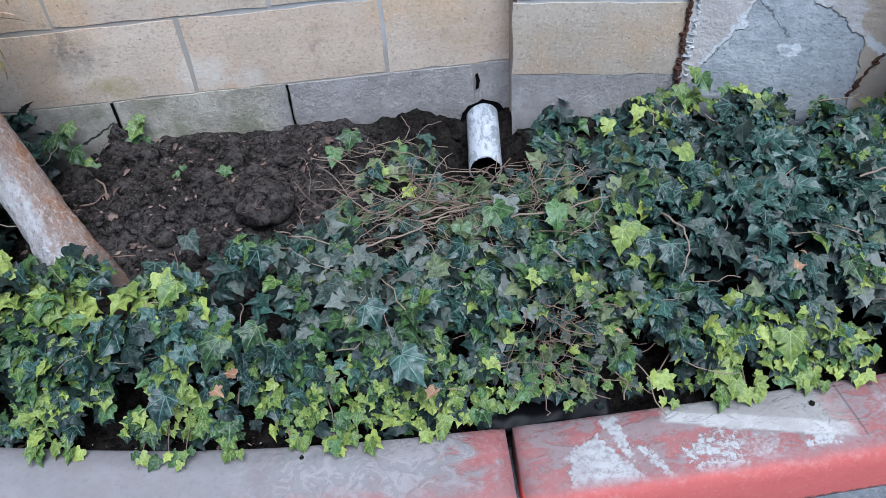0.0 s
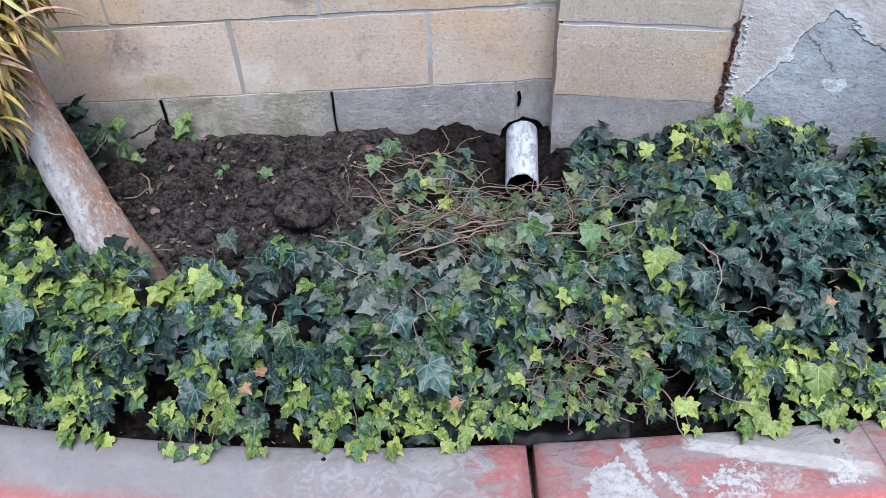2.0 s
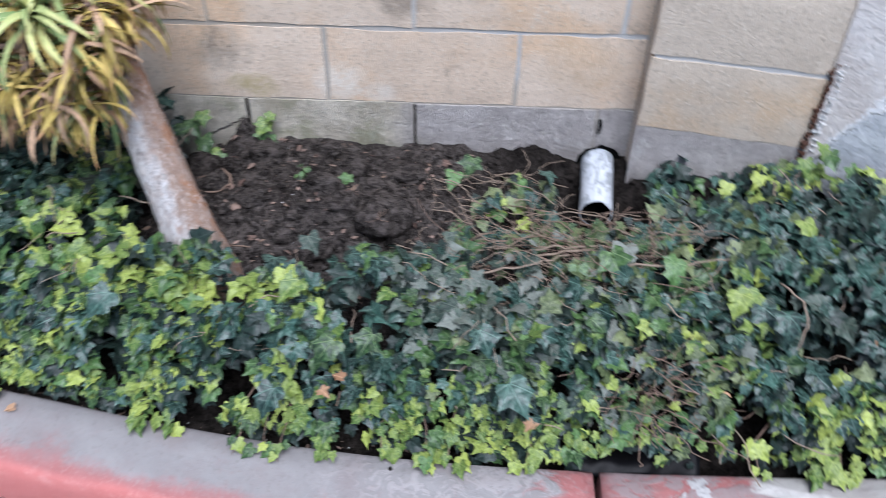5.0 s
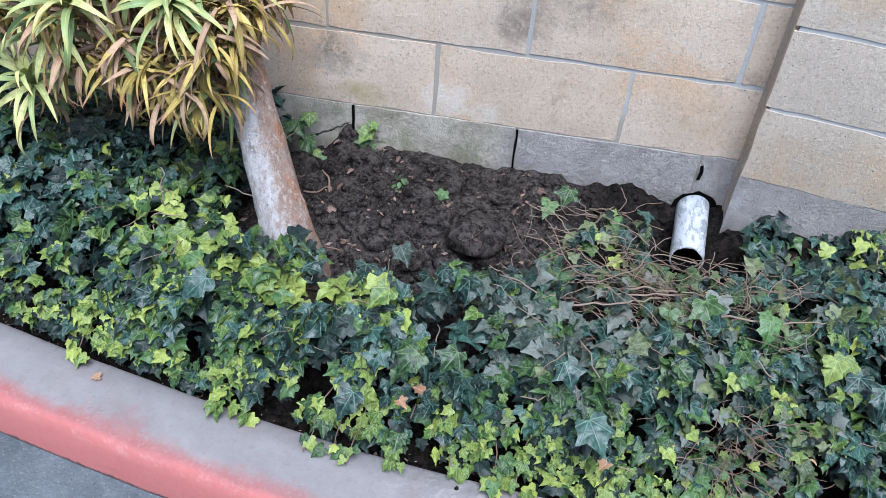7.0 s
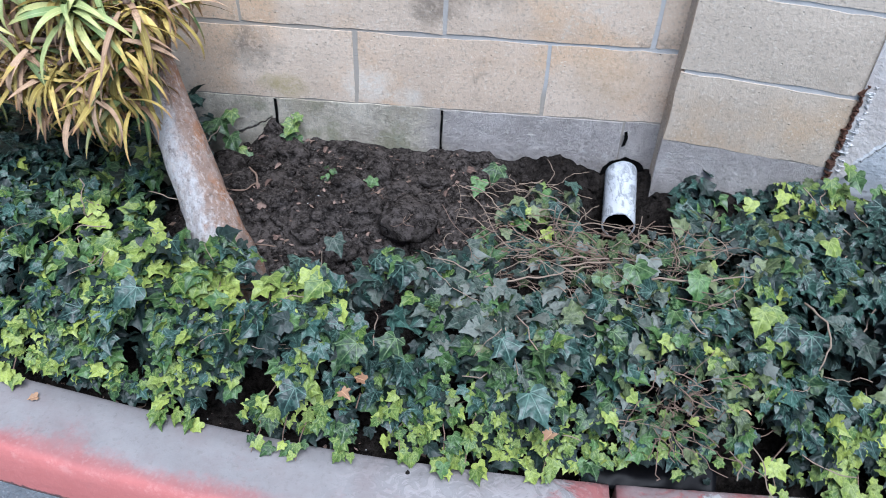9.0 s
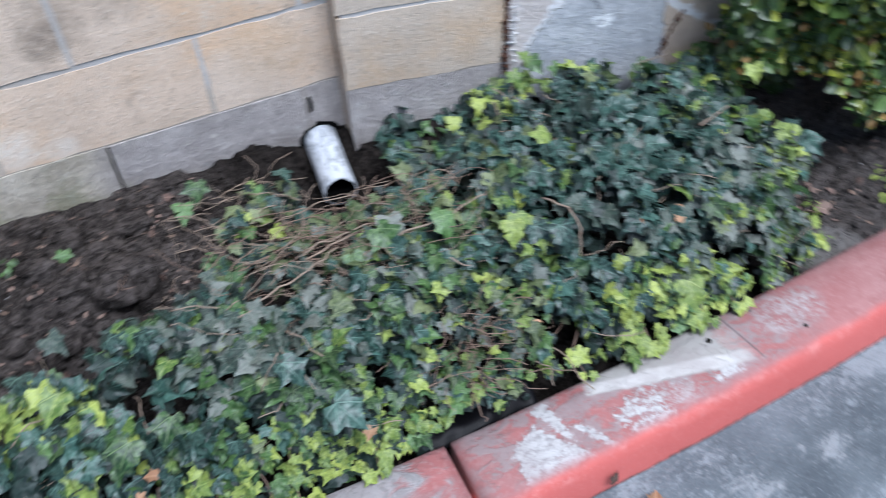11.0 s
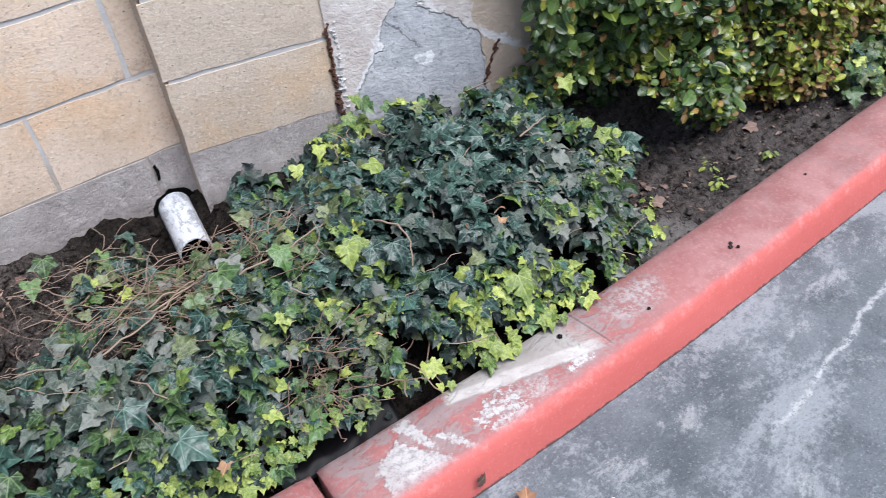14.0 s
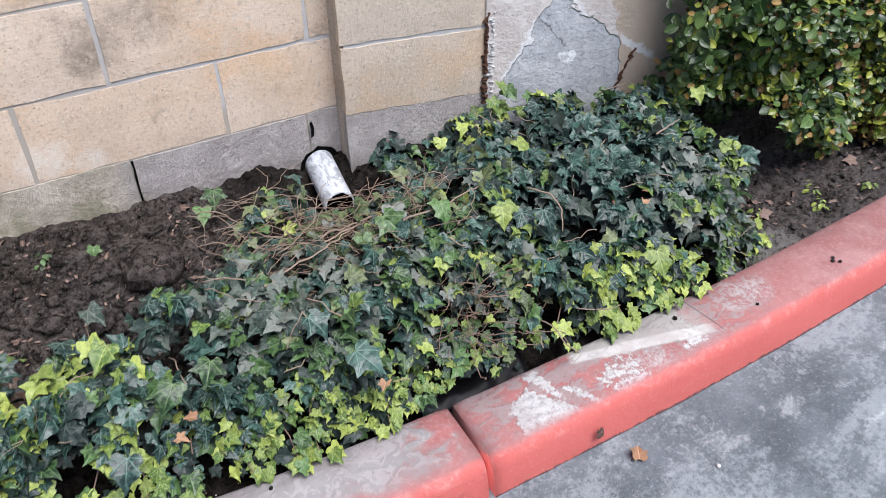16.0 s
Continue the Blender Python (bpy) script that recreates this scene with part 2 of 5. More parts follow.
def kerb_mat():
    """Cement kerb with red paint, worn off the top in scraped pale patches. UV: u along, v across (1 to 2 is the face)."""
    n = Nodes("worn_red_kerb")
    uvec = n.uv()
    u, v, _ = n.xyz(uvec)
    one = lambda x: n.math("SUBTRACT", 1.0, x)
    both = lambda a, b: n.math("MULTIPLY", a, b)
    cement = n.mix(n.noise(16, 5, 0.65), (0.23, 0.215, 0.215), (0.36, 0.345, 0.34))
    cement = n.mix(both(n.step(n.noise(120, 3), 0.55, 0.75), 0.4), cement, (0.22, 0.2, 0.19))
    swirl = n.noise(28, 5, 0.6, warp=2.2)
    by_joint = both(n.step(u, -0.3, -0.1), one(n.step(u, 0.2, 0.22)))
    cement = n.mix(both(n.step(swirl, 0.5, 0.56), both(by_joint, 0.45)), cement, (0.46, 0.425, 0.42))
    cement = n.mix(both(n.step(n.noise(55, 5, 0.75), 0.58, 0.68), 0.35), cement, (0.17, 0.155, 0.15))
    cement = n.mix(both(n.step(n.math("ADD", n.noise(6, 6, 0.75), both(v, 0.3)), 0.66, 0.86), 0.7), cement, (0.33, 0.17, 0.165))
    old = n.mix(n.noise(20, 5, 0.65), (0.33, 0.11, 0.105), (0.43, 0.19, 0.18))
    old = n.mix(both(n.step(u, 0.75, 1.1), 0.6), old, n.mix(n.step(n.noise(13, 5, 0.7), 0.35, 0.65), (0.27, 0.13, 0.125), (0.41, 0.25, 0.24)))
    old = n.mix(both(n.step(n.noise(140, 3), 0.5, 0.68), 0.25), old, (0.52, 0.34, 0.32))
    fresh = n.mix(n.noise(11, 4), (0.56, 0.122, 0.106), (0.66, 0.172, 0.15))
    fresh = n.mix(both(n.step(n.noise(150, 4, 0.8), 0.55, 0.68), 0.35), fresh, (0.72, 0.34, 0.3))
    fresh = n.mix(both(n.step(n.noise(34, 6, 0.8), 0.56, 0.72), 0.4), fresh, (0.36, 0.1, 0.09))
    fresh = n.mix(both(one(n.step(u, -0.5, 0.1)), 0.55), fresh, n.mix(n.noise(30, 5, 0.7), (0.48, 0.19, 0.175), (0.62, 0.29, 0.27)))
    fine = n.noise(95, 4, 0.75)
    streak = n.noise(1.0, 6, 0.65, vec=n.squash(uvec, 22.0, 5.0, 1.0), warp=0.8)
    wu = n.math("ADD", u, both(n.math("SUBTRACT", n.noise(30, 4, 0.7), 0.5), 0.07))
    wv = n.math("ADD", v, both(n.math("SUBTRACT", n.noise(22, 4, 0.7, vec=n.squash(n.place(), 1, 1, 1, (3, 1, 0))), 0.5), 0.5))

    def spot(cu, cv, ru, rv, lo=0.8, hi=1.0):
        a = n.math("DIVIDE", n.math("SUBTRACT", wu, cu), ru)
        b = n.math("DIVIDE", n.math("SUBTRACT", wv, cv), rv)
        return one(n.step(n.math("ADD", both(a, a), both(b, b)), lo, hi))

    # slanting scrape marks
    slant = n.node("ShaderNodeVectorRotate", 0, {"Vector": n.squash(uvec, 1.0, 0.14, 1.0), "Angle": 0.75})
    rake = n.noise(1.0, 5, 0.7, vec=n.squash(slant, 9.0, 120.0, 1.0))
    top = one(n.step(v, 0.8, 0.97))
    # before the joint: mostly bare cement, red only towards the outer edge and the joint
    side = n.math("ADD", v, both(n.math("SUBTRACT", n.noise(9, 6, 0.75), 0.5), 0.6))
    before = both(one(n.step(n.math("ADD", u, both(n.math("SUBTRACT", streak, 0.5), 0.35)), 0.1, 0.18)), one(n.step(side, 0.68, 0.95)))
    grit = n.step(n.math("ADD", fine, both(streak, 0.5)), 0.66, 0.8)
    grain = n.math("ADD", both(n.math("SUBTRACT", rake, 0.5), 0.03), both(n.math("SUBTRACT", fine, 0.5), 0.03))

    def scraped(*edges):
        """A patch bounded by straight strokes (a, b, c): inside where a u + b v + c > 0."""
        inside = grain
        least = None
        for a_, b_, c0 in edges:
            f = n.math("ADD", n.math("ADD", both(u, a_), both(v, b_)), c0)
            least = f if least is None else n.math("MINIMUM", least, f)
        return n.step(n.math("ADD", least, inside), -0.001, 0.006)

    a = n.math("MAXIMUM", scraped((1, 0, -0.285), (0.43, 0.138, -0.187), (-1, 0.097, 0.318), (0, -0.138, 0.134)), scraped((1, -0.06, -0.342), (-1, 0.01, 0.386), (0, -0.138, 0.095), (0, 0.138, -0.008)))
    a = n.math("MAXIMUM", a, scraped((1, -0.085, -0.352), (-1, 0.085, 0.372), (0, 0.138, -0.068)))
    a = n.math("MAXIMUM", both(a, n.step(fine, 0.1, 0.3)), both(scraped((1, -0.03, -0.445), (-1, 0, 0.56), (0.3, 0.138, -0.215)), grit))
    a = n.math("MAXIMUM", a, both(scraped((1, 0, -0.655), (-1, 0, 0.71), (0, 0.138, -0.035), (0, -0.138, 0.115)), n.step(fine, 0.35, 0.5)))
    c_ = both(n.math("MAXIMUM", spot(0.55, 0.72, 0.09, 0.24, 0.3, 1.0), spot(0.86, 0.42, 0.09, 0.4, 0.2, 1.0)), both(n.step(n.math("ADD", fine, both(streak, 0.5)), 0.55, 0.85), 0.75))
    d = both(spot(0.66, 0.55, 0.2, 0.35, 0.3, 1.0), n.step(n.math("ADD", fine, both(streak, 0.5)), 0.8, 0.88))
    # a trowelled wedge of cement along the inner edge, with a whiter lower lip
    dia = n.math("ADD", 0.18, both(n.math("SUBTRACT", u, 0.455), 1.9))
    gap = n.math("SUBTRACT", n.math("ADD", v, both(n.math("SUBTRACT", streak, 0.5), 0.12)), dia)
    run = both(n.step(wu, 0.45, 0.47), one(n.step(wu, 0.69, 0.76)))
    wedge = both(one(n.step(gap, 0.05, 0.1)), run)
    lip = both(both(n.step(gap, -0.14, -0.09), one(n.step(gap, 0.05, 0.1))), run)
    right = both(one(n.step(u, 0.75, 1.0)), 0.4)
    worn = both(n.step(n.math("ADD", n.math("ADD", streak, both(fine, 0.3)), right), 0.98, 1.1), n.step(u, 0.2, 0.25))
    bare = both(n.math("MAXIMUM", n.math("MAXIMUM", before, a), n.math("MAXIMUM", n.math("MAXIMUM", c_, d), both(worn, 0.7))), top)
    face = n.step(n.math("ADD", v, both(n.math("SUBTRACT", n.noise(14, 4), 0.5), 0.16)), 0.88, 1.0)
    paint = n.mix(face, old, fresh)
    rub = both(both(n.step(v, 0.9, 0.97), one(n.step(v, 1.02, 1.15))), n.step(n.noise(26, 5, 0.75), 0.48, 0.66))
    paint = n.mix(both(rub, 0.28), paint, (0.78, 0.46, 0.42))
    c = n.mix(bare, paint, n.mix(n.math("MULTIPLY", n.math("MAXIMUM", a, c_), n.step(fine, 0.3, 0.6)), cement, (0.53, 0.52, 0.51)))
    c = n.mix(wedge, c, n.mix(n.noise(14, 4), (0.33, 0.315, 0.295), (0.45, 0.43, 0.4)))
    c = n.mix(lip, c, n.mix(fine, (0.5, 0.48, 0.455), (0.66, 0.635, 0.61)))
    tool = both(one(n.step(n.math("ABSOLUTE", n.math("SUBTRACT", u, n.math("ADD", 0.742, both(v, 0.012)))), 0.0012, 0.003)), one(n.step(v, 0.75, 0.85)))
    c = n.mix(both(tool, 0.6), c, (0.12, 0.09, 0.09))
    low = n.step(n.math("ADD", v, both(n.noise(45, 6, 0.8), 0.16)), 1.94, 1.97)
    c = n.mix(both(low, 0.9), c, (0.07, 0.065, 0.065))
    c = n.mix(both(both(n.step(n.noise(7, 5, 0.7), 0.45, 0.7), one(face)), 0.4), c, (0.24, 0.185, 0.18))
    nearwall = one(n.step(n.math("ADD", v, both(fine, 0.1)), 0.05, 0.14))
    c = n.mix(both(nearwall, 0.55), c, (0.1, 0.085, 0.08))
    h = n.math("ADD", n.math("ADD", both(n.noise(60, 5, 0.7), 0.5), both(swirl, both(by_joint, 0.9))), n.math("ADD", both(bare, -0.4), both(wedge, 0.3)))
    return n.done(c, n.math("SUBTRACT", 0.8, both(face, 0.2)), n.bump(h, 0.7, 0.004))


def road_mat():
    """Blue-grey worn asphalt with ragged chalky scuffs and one long pale scrape."""
    n = Nodes("worn_asphalt")
    p = n.xyz()
    c = n.mix(n.step(n.noise(5, 6, 0.7), 0.3, 0.7), (0.09, 0.107, 0.12), (0.18, 0.207, 0.225))
    c = n.mix(n.step(n.noise(26, 6, 0.8), 0.5, 0.8), c, (0.22, 0.242, 0.257))
    fine = n.noise(70, 5, 0.8)
    turned = n.node("ShaderNodeVectorRotate", 0, {"Vector": n.place(), "Angle": -0.6})
    cloud = n.math("ADD", n.noise(3.4, 7, 0.74, vec=n.squash(turned, 0.8, 1.3, 1.0), warp=0.4), n.math("MULTIPLY", n.math("SUBTRACT", n.noise(0.5, 3), 0.5), 0.3))
    ragged = n.math("ADD", n.math("MULTIPLY", n.math("SUBTRACT", n.noise(17, 7, 0.82, vec=n.squash(turned, 0.6, 1.5, 1.0), warp=0.5), 0.5), 7.5), n.math("MULTIPLY", n.math("SUBTRACT", fine, 0.5), 4.0))
    scuff = n.step(n.math("ADD", cloud, n.math("MULTIPLY", fine, 0.5)), 0.74, 0.88)
    c = n.mix(n.math("MULTIPLY", n.math("MULTIPLY", scuff, n.step(p[0], -0.3, 0.5)), 0.5), c, (0.4, 0.44, 0.46))
    for x, y, rx, ry in ((0.66, -0.89, 0.07, 0.035), (0.82, -0.865, 0.07, 0.03), (0.89, -1.06, 0.03, 0.05), (1.14, -0.81, 0.05, 0.025), (1.26, -0.75, 0.09, 0.03), (0.45, -0.98, 0.12, 0.06), (1.5, -0.72, 0.15, 0.05)):
        dx, dy = n.math("DIVIDE", n.math("SUBTRACT", p[0], x), rx), n.math("DIVIDE", n.math("SUBTRACT", p[1], y), ry)
        d = n.math("ADD", n.math("ADD", n.math("MULTIPLY", dx, dx), n.math("MULTIPLY", dy, dy)), ragged)
        c = n.mix(n.math("MULTIPLY", n.math("SUBTRACT", 1.0, n.step(d, -0.7, 0.7)), 0.5), c, (0.5, 0.52, 0.53))
    way = n.math("ADD", -0.905, n.math("MULTIPLY", n.math("SUBTRACT", p[0], 1.1), 0.34))
    line = n.math("ABSOLUTE", n.math("ADD", n.math("SUBTRACT", p[1], way), n.math("MULTIPLY", n.math("SUBTRACT", n.noise(11, 5, 0.7), 0.5), 0.06)))
    run = n.math("MULTIPLY", n.step(p[0], 0.88, 1.0), n.math("SUBTRACT", 1.0, n.step(p[0], 1.5, 1.9)))
    scrape = n.math("MULTIPLY", n.math("MULTIPLY", n.math("SUBTRACT", 1.0, n.step(line, 0.001, 0.01)), run), n.step(n.math("ADD", fine, n.math("MULTIPLY", n.math("SUBTRACT", n.noise(9, 4), 0.5), 0.6)), 0.4, 0.55))
    c = n.mix(n.math("MULTIPLY", scrape, 0.6), c, (0.6, 0.62, 0.63))
    c = n.mix(n.math("MULTIPLY", n.step(n.noise(190, 2), 0.58, 0.72), 0.4), c, (0.4, 0.41, 0.42))
    c = n.mix(n.math("MULTIPLY", n.step(n.noise(230, 2), 0.58, 0.72), 0.45), c, (0.04, 0.042, 0.046))
    h = n.math("ADD", n.noise(120, 4, 0.7), n.math("MULTIPLY", n.noise(30, 3), 0.5))
    return n.done(c, 0.75, n.bump(h, 0.8, 0.005))


def ivy_mat(name, dark, light, vein, vein_amount, rough=0.5, dust=0.0, mottle=1.0, bias=1.3):
    """Ivy leaf: five pale veins spreading from the stalk and a fine net between them; UV is the leaf in leaf lengths, stalk at (0, 0)."""
    n = Nodes(name)
    uvec = n.uv()
    u = n.xyz(uvec)
    luck = n.chance()
    c = n.mix(n.math("POWER", luck, bias), dark, light)
    shift = n.node("ShaderNodeCombineXYZ", 0, {0: luck, 1: n.math("MULTIPLY", luck, 3.7), 2: 0.0})
    here = n.node("ShaderNodeVectorMath", 0, {0: uvec, 1: n.node("ShaderNodeVectorMath", 0, {0: shift, 1: (9.0, 9.0, 9.0)}, "MULTIPLY")}, "ADD")
    mott = n.noise(5.0, 5, 0.7, vec=here)
    c = n.mix(n.math("MULTIPLY", n.step(mott, 0.42, 0.68), 0.55 * mottle), c, tuple(v * 0.5 for v in dark))
    c = n.mix(n.math("MULTIPLY", n.step(mott, 0.52, 0.3), 0.3 * mottle), c, tuple(min(1, v * 1.7 + 0.02) for v in light))
    ang = n.math("DIVIDE", n.math("ARCTAN2", u[1], n.math("ADD", u[0], 0.02)), 0.72)
    off = n.math("MULTIPLY", n.math("ABSOLUTE", n.math("SUBTRACT", ang, n.math("ROUND", ang))), 0.72)
    r = n.math("SQRT", n.math("ADD", n.math("MULTIPLY", u[0], u[0]), n.math("MULTIPLY", u[1], u[1])))
    line = n.math("SUBTRACT", 1.0, n.step(n.math("MULTIPLY", off, r), 0.006, 0.024))
    line = n.math("MULTIPLY", line, n.math("SUBTRACT", 1.0, n.step(r, 0.55, 0.95)))
    net = n.node("ShaderNodeTexVoronoi", 0, {"Vector": here, "Scale": 9.0})
    mesh = n.step(net, 0.45, 0.75)
    c = n.mix(n.math("MULTIPLY", mesh, vein_amount * 0.4), c, vein)
    c = n.mix(n.math("MULTIPLY", line, vein_amount), c, vein)
    if dust:
        d = n.step(n.math("ADD", n.noise(6.5, 5, 0.8, vec=here), n.math("MULTIPLY", luck, 0.25)), 0.5, 0.72)
        c = n.mix(n.math("MULTIPLY", d, dust), c, n.mix(n.step(luck, 0.6, 0.95), (0.17, 0.172, 0.15), (0.33, 0.32, 0.295)))
    h = n.math("SUBTRACT", n.math("MULTIPLY", mott, 0.6), n.math("ADD", line, n.math("MULTIPLY", mesh, 0.3)))
    return n.done(c, n.math("ADD", rough, n.math("MULTIPLY", mott, 0.2)), n.bump(h, 0.4, 0.0015), Specular_IOR_Level=0.5)


def plain_leaf(name, dark, light, rough, along=None):
    n = Nodes(name)
    c = n.mix(n.chance(), dark, light)
    c = n.mix(n.math("MULTIPLY", n.step(n.noise(60, 3), 0.45, 0.7), 0.4), c, tuple(v * 0.55 for v in dark))
    if along:
        c = n.mix(n.math("MULTIPLY", n.step(n.math("ADD", n.xyz(n.uv())[0], n.math("MULTIPLY", n.noise(25, 2), 0.5)), 0.9, 1.2), 0.8), c, along)
    rib = n.math("SUBTRACT", 1.0, n.step(n.math("ABSOLUTE", n.xyz(n.uv())[1]), 0.01, 0.05))
    c = n.mix(n.math("MULTIPLY", rib, 0.3), c, tuple(min(1, v * 1.8) for v in light))
    return n.done(c, rough, n.bump(rib, 0.3, 0.001), Specular_IOR_Level=0.45 if rough < 0.4 else 0.25)


def bark_mat():
    """Pinkish brown bark with a pale, scuffed side picked by the normal."""
    n = Nodes("scuffed_bark")
    p = n.place()
    long = n.squash(p, 1.0, 1.0, 0.4)
    c = n.mix(n.noise(45, 6, 0.75, vec=long), (0.24, 0.15, 0.11), (0.8, 0.58, 0.47))
    c = n.mix(n.math("MULTIPLY", n.step(n.noise(20, 5, 0.75, vec=n.squash(p, 1.0, 1.0, 0.3)), 0.47, 0.6), 0.8), c, (0.56, 0.27, 0.14))
    c = n.mix(n.math("MULTIPLY", n.step(n.noise(90, 4, 0.7), 0.52, 0.66), 0.6), c, (0.72, 0.58, 0.5))
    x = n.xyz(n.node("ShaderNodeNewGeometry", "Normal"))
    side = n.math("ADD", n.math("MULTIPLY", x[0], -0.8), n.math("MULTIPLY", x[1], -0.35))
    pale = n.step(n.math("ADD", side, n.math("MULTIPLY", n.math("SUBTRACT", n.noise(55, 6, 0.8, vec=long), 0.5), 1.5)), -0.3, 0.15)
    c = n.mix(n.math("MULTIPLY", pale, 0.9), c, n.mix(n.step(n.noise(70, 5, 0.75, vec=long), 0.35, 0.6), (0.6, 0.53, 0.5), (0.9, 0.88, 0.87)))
    grain = n.squash(p, 1.0, 1.0, 0.35)
    c = n.mix(n.math("MULTIPLY", n.step(n.noise(130, 5, 0.8, vec=grain), 0.53, 0.6), 0.65), c, (0.86, 0.76, 0.7))
    c = n.mix(n.math("MULTIPLY", n.step(n.noise(105, 5, 0.8, vec=n.squash(p, 1.0, 1.0, 0.35, (3, 1, 2))), 0.56, 0.63), 0.45), c, (0.13, 0.085, 0.065))
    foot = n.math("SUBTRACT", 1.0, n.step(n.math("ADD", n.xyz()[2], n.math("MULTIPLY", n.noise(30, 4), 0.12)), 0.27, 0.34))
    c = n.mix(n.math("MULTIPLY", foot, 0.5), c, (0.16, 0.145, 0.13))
    h = n.math("ADD", n.noise(110, 6, 0.8, vec=n.squash(p, 1.0, 1.0, 0.3)), n.math("MULTIPLY", n.noise(240, 3), 0.4))
    return n.done(c, 0.9, n.bump(h, 1.0, 0.011))


def twig_mat(name, a, b):
    n = Nodes(name)
    c = n.mix(n.noise(45, 4), a, b)
    c = n.mix(n.chance(), c, tuple(v * 0.6 for v in a))
    return n.done(c, 0.85, n.bump(n.noise(150, 3), 0.5, 0.001))


def pipe_mat():
    """White plastic drain pipe, scuffed and smeared with grey dirt."""
    n = Nodes("dirty_white_plastic")
    p = n.squash(n.place(), 1.0, 0.45, 1.0)
    c = n.mix(n.noise(26, 5, 0.7, vec=p, warp=1.2), (0.3, 0.33, 0.37), (0.72, 0.75, 0.79))
    c = n.mix(n.math("MULTIPLY", n.step(n.noise(38, 6, 0.75, vec=p, warp=1.8), 0.47, 0.58), 0.75), c, (0.22, 0.235, 0.25))
    c = n.mix(n.step(n.noise(48, 6, 0.75, vec=p, warp=1.5), 0.61, 0.66), c, (0.07, 0.07, 0.075))
    return n.done(c, 0.5, n.bump(n.noise(60, 4), 0.5, 0.003))


SOOT, MOSS, LIME = (0.13, 0.11, 0.09), (0.4, 0.33, 0.13), (0.88, 0.84, 0.76)
BUFF = block_stone("buff_block", (0.82, 0.68, 0.55), (0.74, 0.585, 0.45), 0.55, (
    (-0.59, 0.43, 0.05, SOOT, 0.5), (-0.22, 0.57, 0.055, SOOT, 0.4), (-0.11, 0.61, 0.06, SOOT, 0.45), (-0.24, 0.545, 0.04, SOOT, 0.45), (-0.52, 0.35, 0.03, MOSS, 0.55), (-0.57, 0.36, 0.02, MOSS, 0.5), (-0.36, 0.365, 0.045, LIME, 0.7), (-0.28, 0.34, 0.03, LIME, 0.5), (0.12, 0.42, 0.07, (0.56, 0.4, 0.25), 0.5)))
PALE_BUFF = block_stone("pale_buff_block", (0.72, 0.615, 0.505), (0.65, 0.545, 0.435), 0.1)
BASE = grey_footing()
MORTAR = mortar_mat()
# darker than the pilaster faces: dirt, and side shade put into the colour
MORTAR_DIRTY_SHADED = block_stone("dirty_shaded_mortar", (0.56, 0.48, 0.4), (0.48, 0.41, 0.34), 0.2)
STUCCO = stucco_mat()
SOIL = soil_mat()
KERB = kerb_mat()
ROAD = road_mat()
BARK = bark_mat()
PIPE = pipe_mat()
PLASTIC = Nodes("black_plastic").done((0.004, 0.004, 0.005), 0.45, Specular_IOR_Level=0.12)
# near-black that paints the darkness inside gaps, socket, slot and pipe bore
BLACK = Nodes("cavity_shade_black").done((0.006, 0.006, 0.006), 0.9, Specular_IOR_Level=0.02)
FLAKE = twig_mat("white_plaster", (0.72, 0.72, 0.72), (0.6, 0.58, 0.55))
RUST = twig_mat("rusty_crumbled_edge", (0.15, 0.07, 0.045), (0.035, 0.026, 0.024))
VINE = twig_mat("dry_vine", (0.36, 0.25, 0.19), (0.11, 0.07, 0.054))
PALE_VINE = twig_mat("pale_dry_vine", (0.44, 0.34, 0.26), (0.17, 0.12, 0.09))
IVY = [
    ivy_mat("ivy_blue_green", (0.003, 0.017, 0.014), (0.046, 0.112, 0.086), (0.19, 0.31, 0.25), 0.48, 0.3, bias=1.9),
    ivy_mat("ivy_mid_green", (0.008, 0.034, 0.01), (0.085, 0.18, 0.05), (0.24, 0.34, 0.15), 0.42, 0.34, bias=1.8),
    ivy_mat("ivy_young_green", (0.05, 0.12, 0.022), (0.38, 0.45, 0.09), (0.48, 0.53, 0.2), 0.35, 0.4, mottle=0.8, bias=1.6),
    ivy_mat("ivy_dusty", (0.016, 0.038, 0.028), (0.08, 0.127, 0.095), (0.22, 0.26, 0.205), 0.4, 0.5, 0.45),
    # old leaves, and a darker copy that paints shade low in the mat
    ivy_mat("ivy_old_shaded", (0.003, 0.011, 0.008), (0.013, 0.03, 0.023), (0.06, 0.09, 0.075), 0.4, 0.4),
    ivy_mat("ivy_wilted", (0.022, 0.048, 0.012), (0.17, 0.215, 0.075), (0.27, 0.31, 0.16), 0.4, 0.45, 0.12, bias=1.7),
]
PALE_DRY = plain_leaf("pale_dry_leaf", (0.22, 0.11, 0.06), (0.45, 0.28, 0.17), 0.8)
DRY = plain_leaf("dry_leaf", (0.075, 0.045, 0.036), (0.27, 0.19, 0.155), 0.8)
STRAP = [
    plain_leaf("strap_leaf_green", (0.22, 0.32, 0.12), (0.74, 0.72, 0.3), 0.4, (0.58, 0.54, 0.2)),
    plain_leaf("strap_leaf_olive", (0.26, 0.19, 0.045), (0.72, 0.54, 0.17), 0.55, (0.34, 0.16, 0.09)),
    plain_leaf("strap_leaf_dead", (0.24, 0.14, 0.08), (0.64, 0.43, 0.28), 0.75),
    plain_leaf("strap_leaf_dull_green", (0.05, 0.09, 0.03), (0.26, 0.3, 0.12), 0.5, (0.3, 0.2, 0.08)),
]
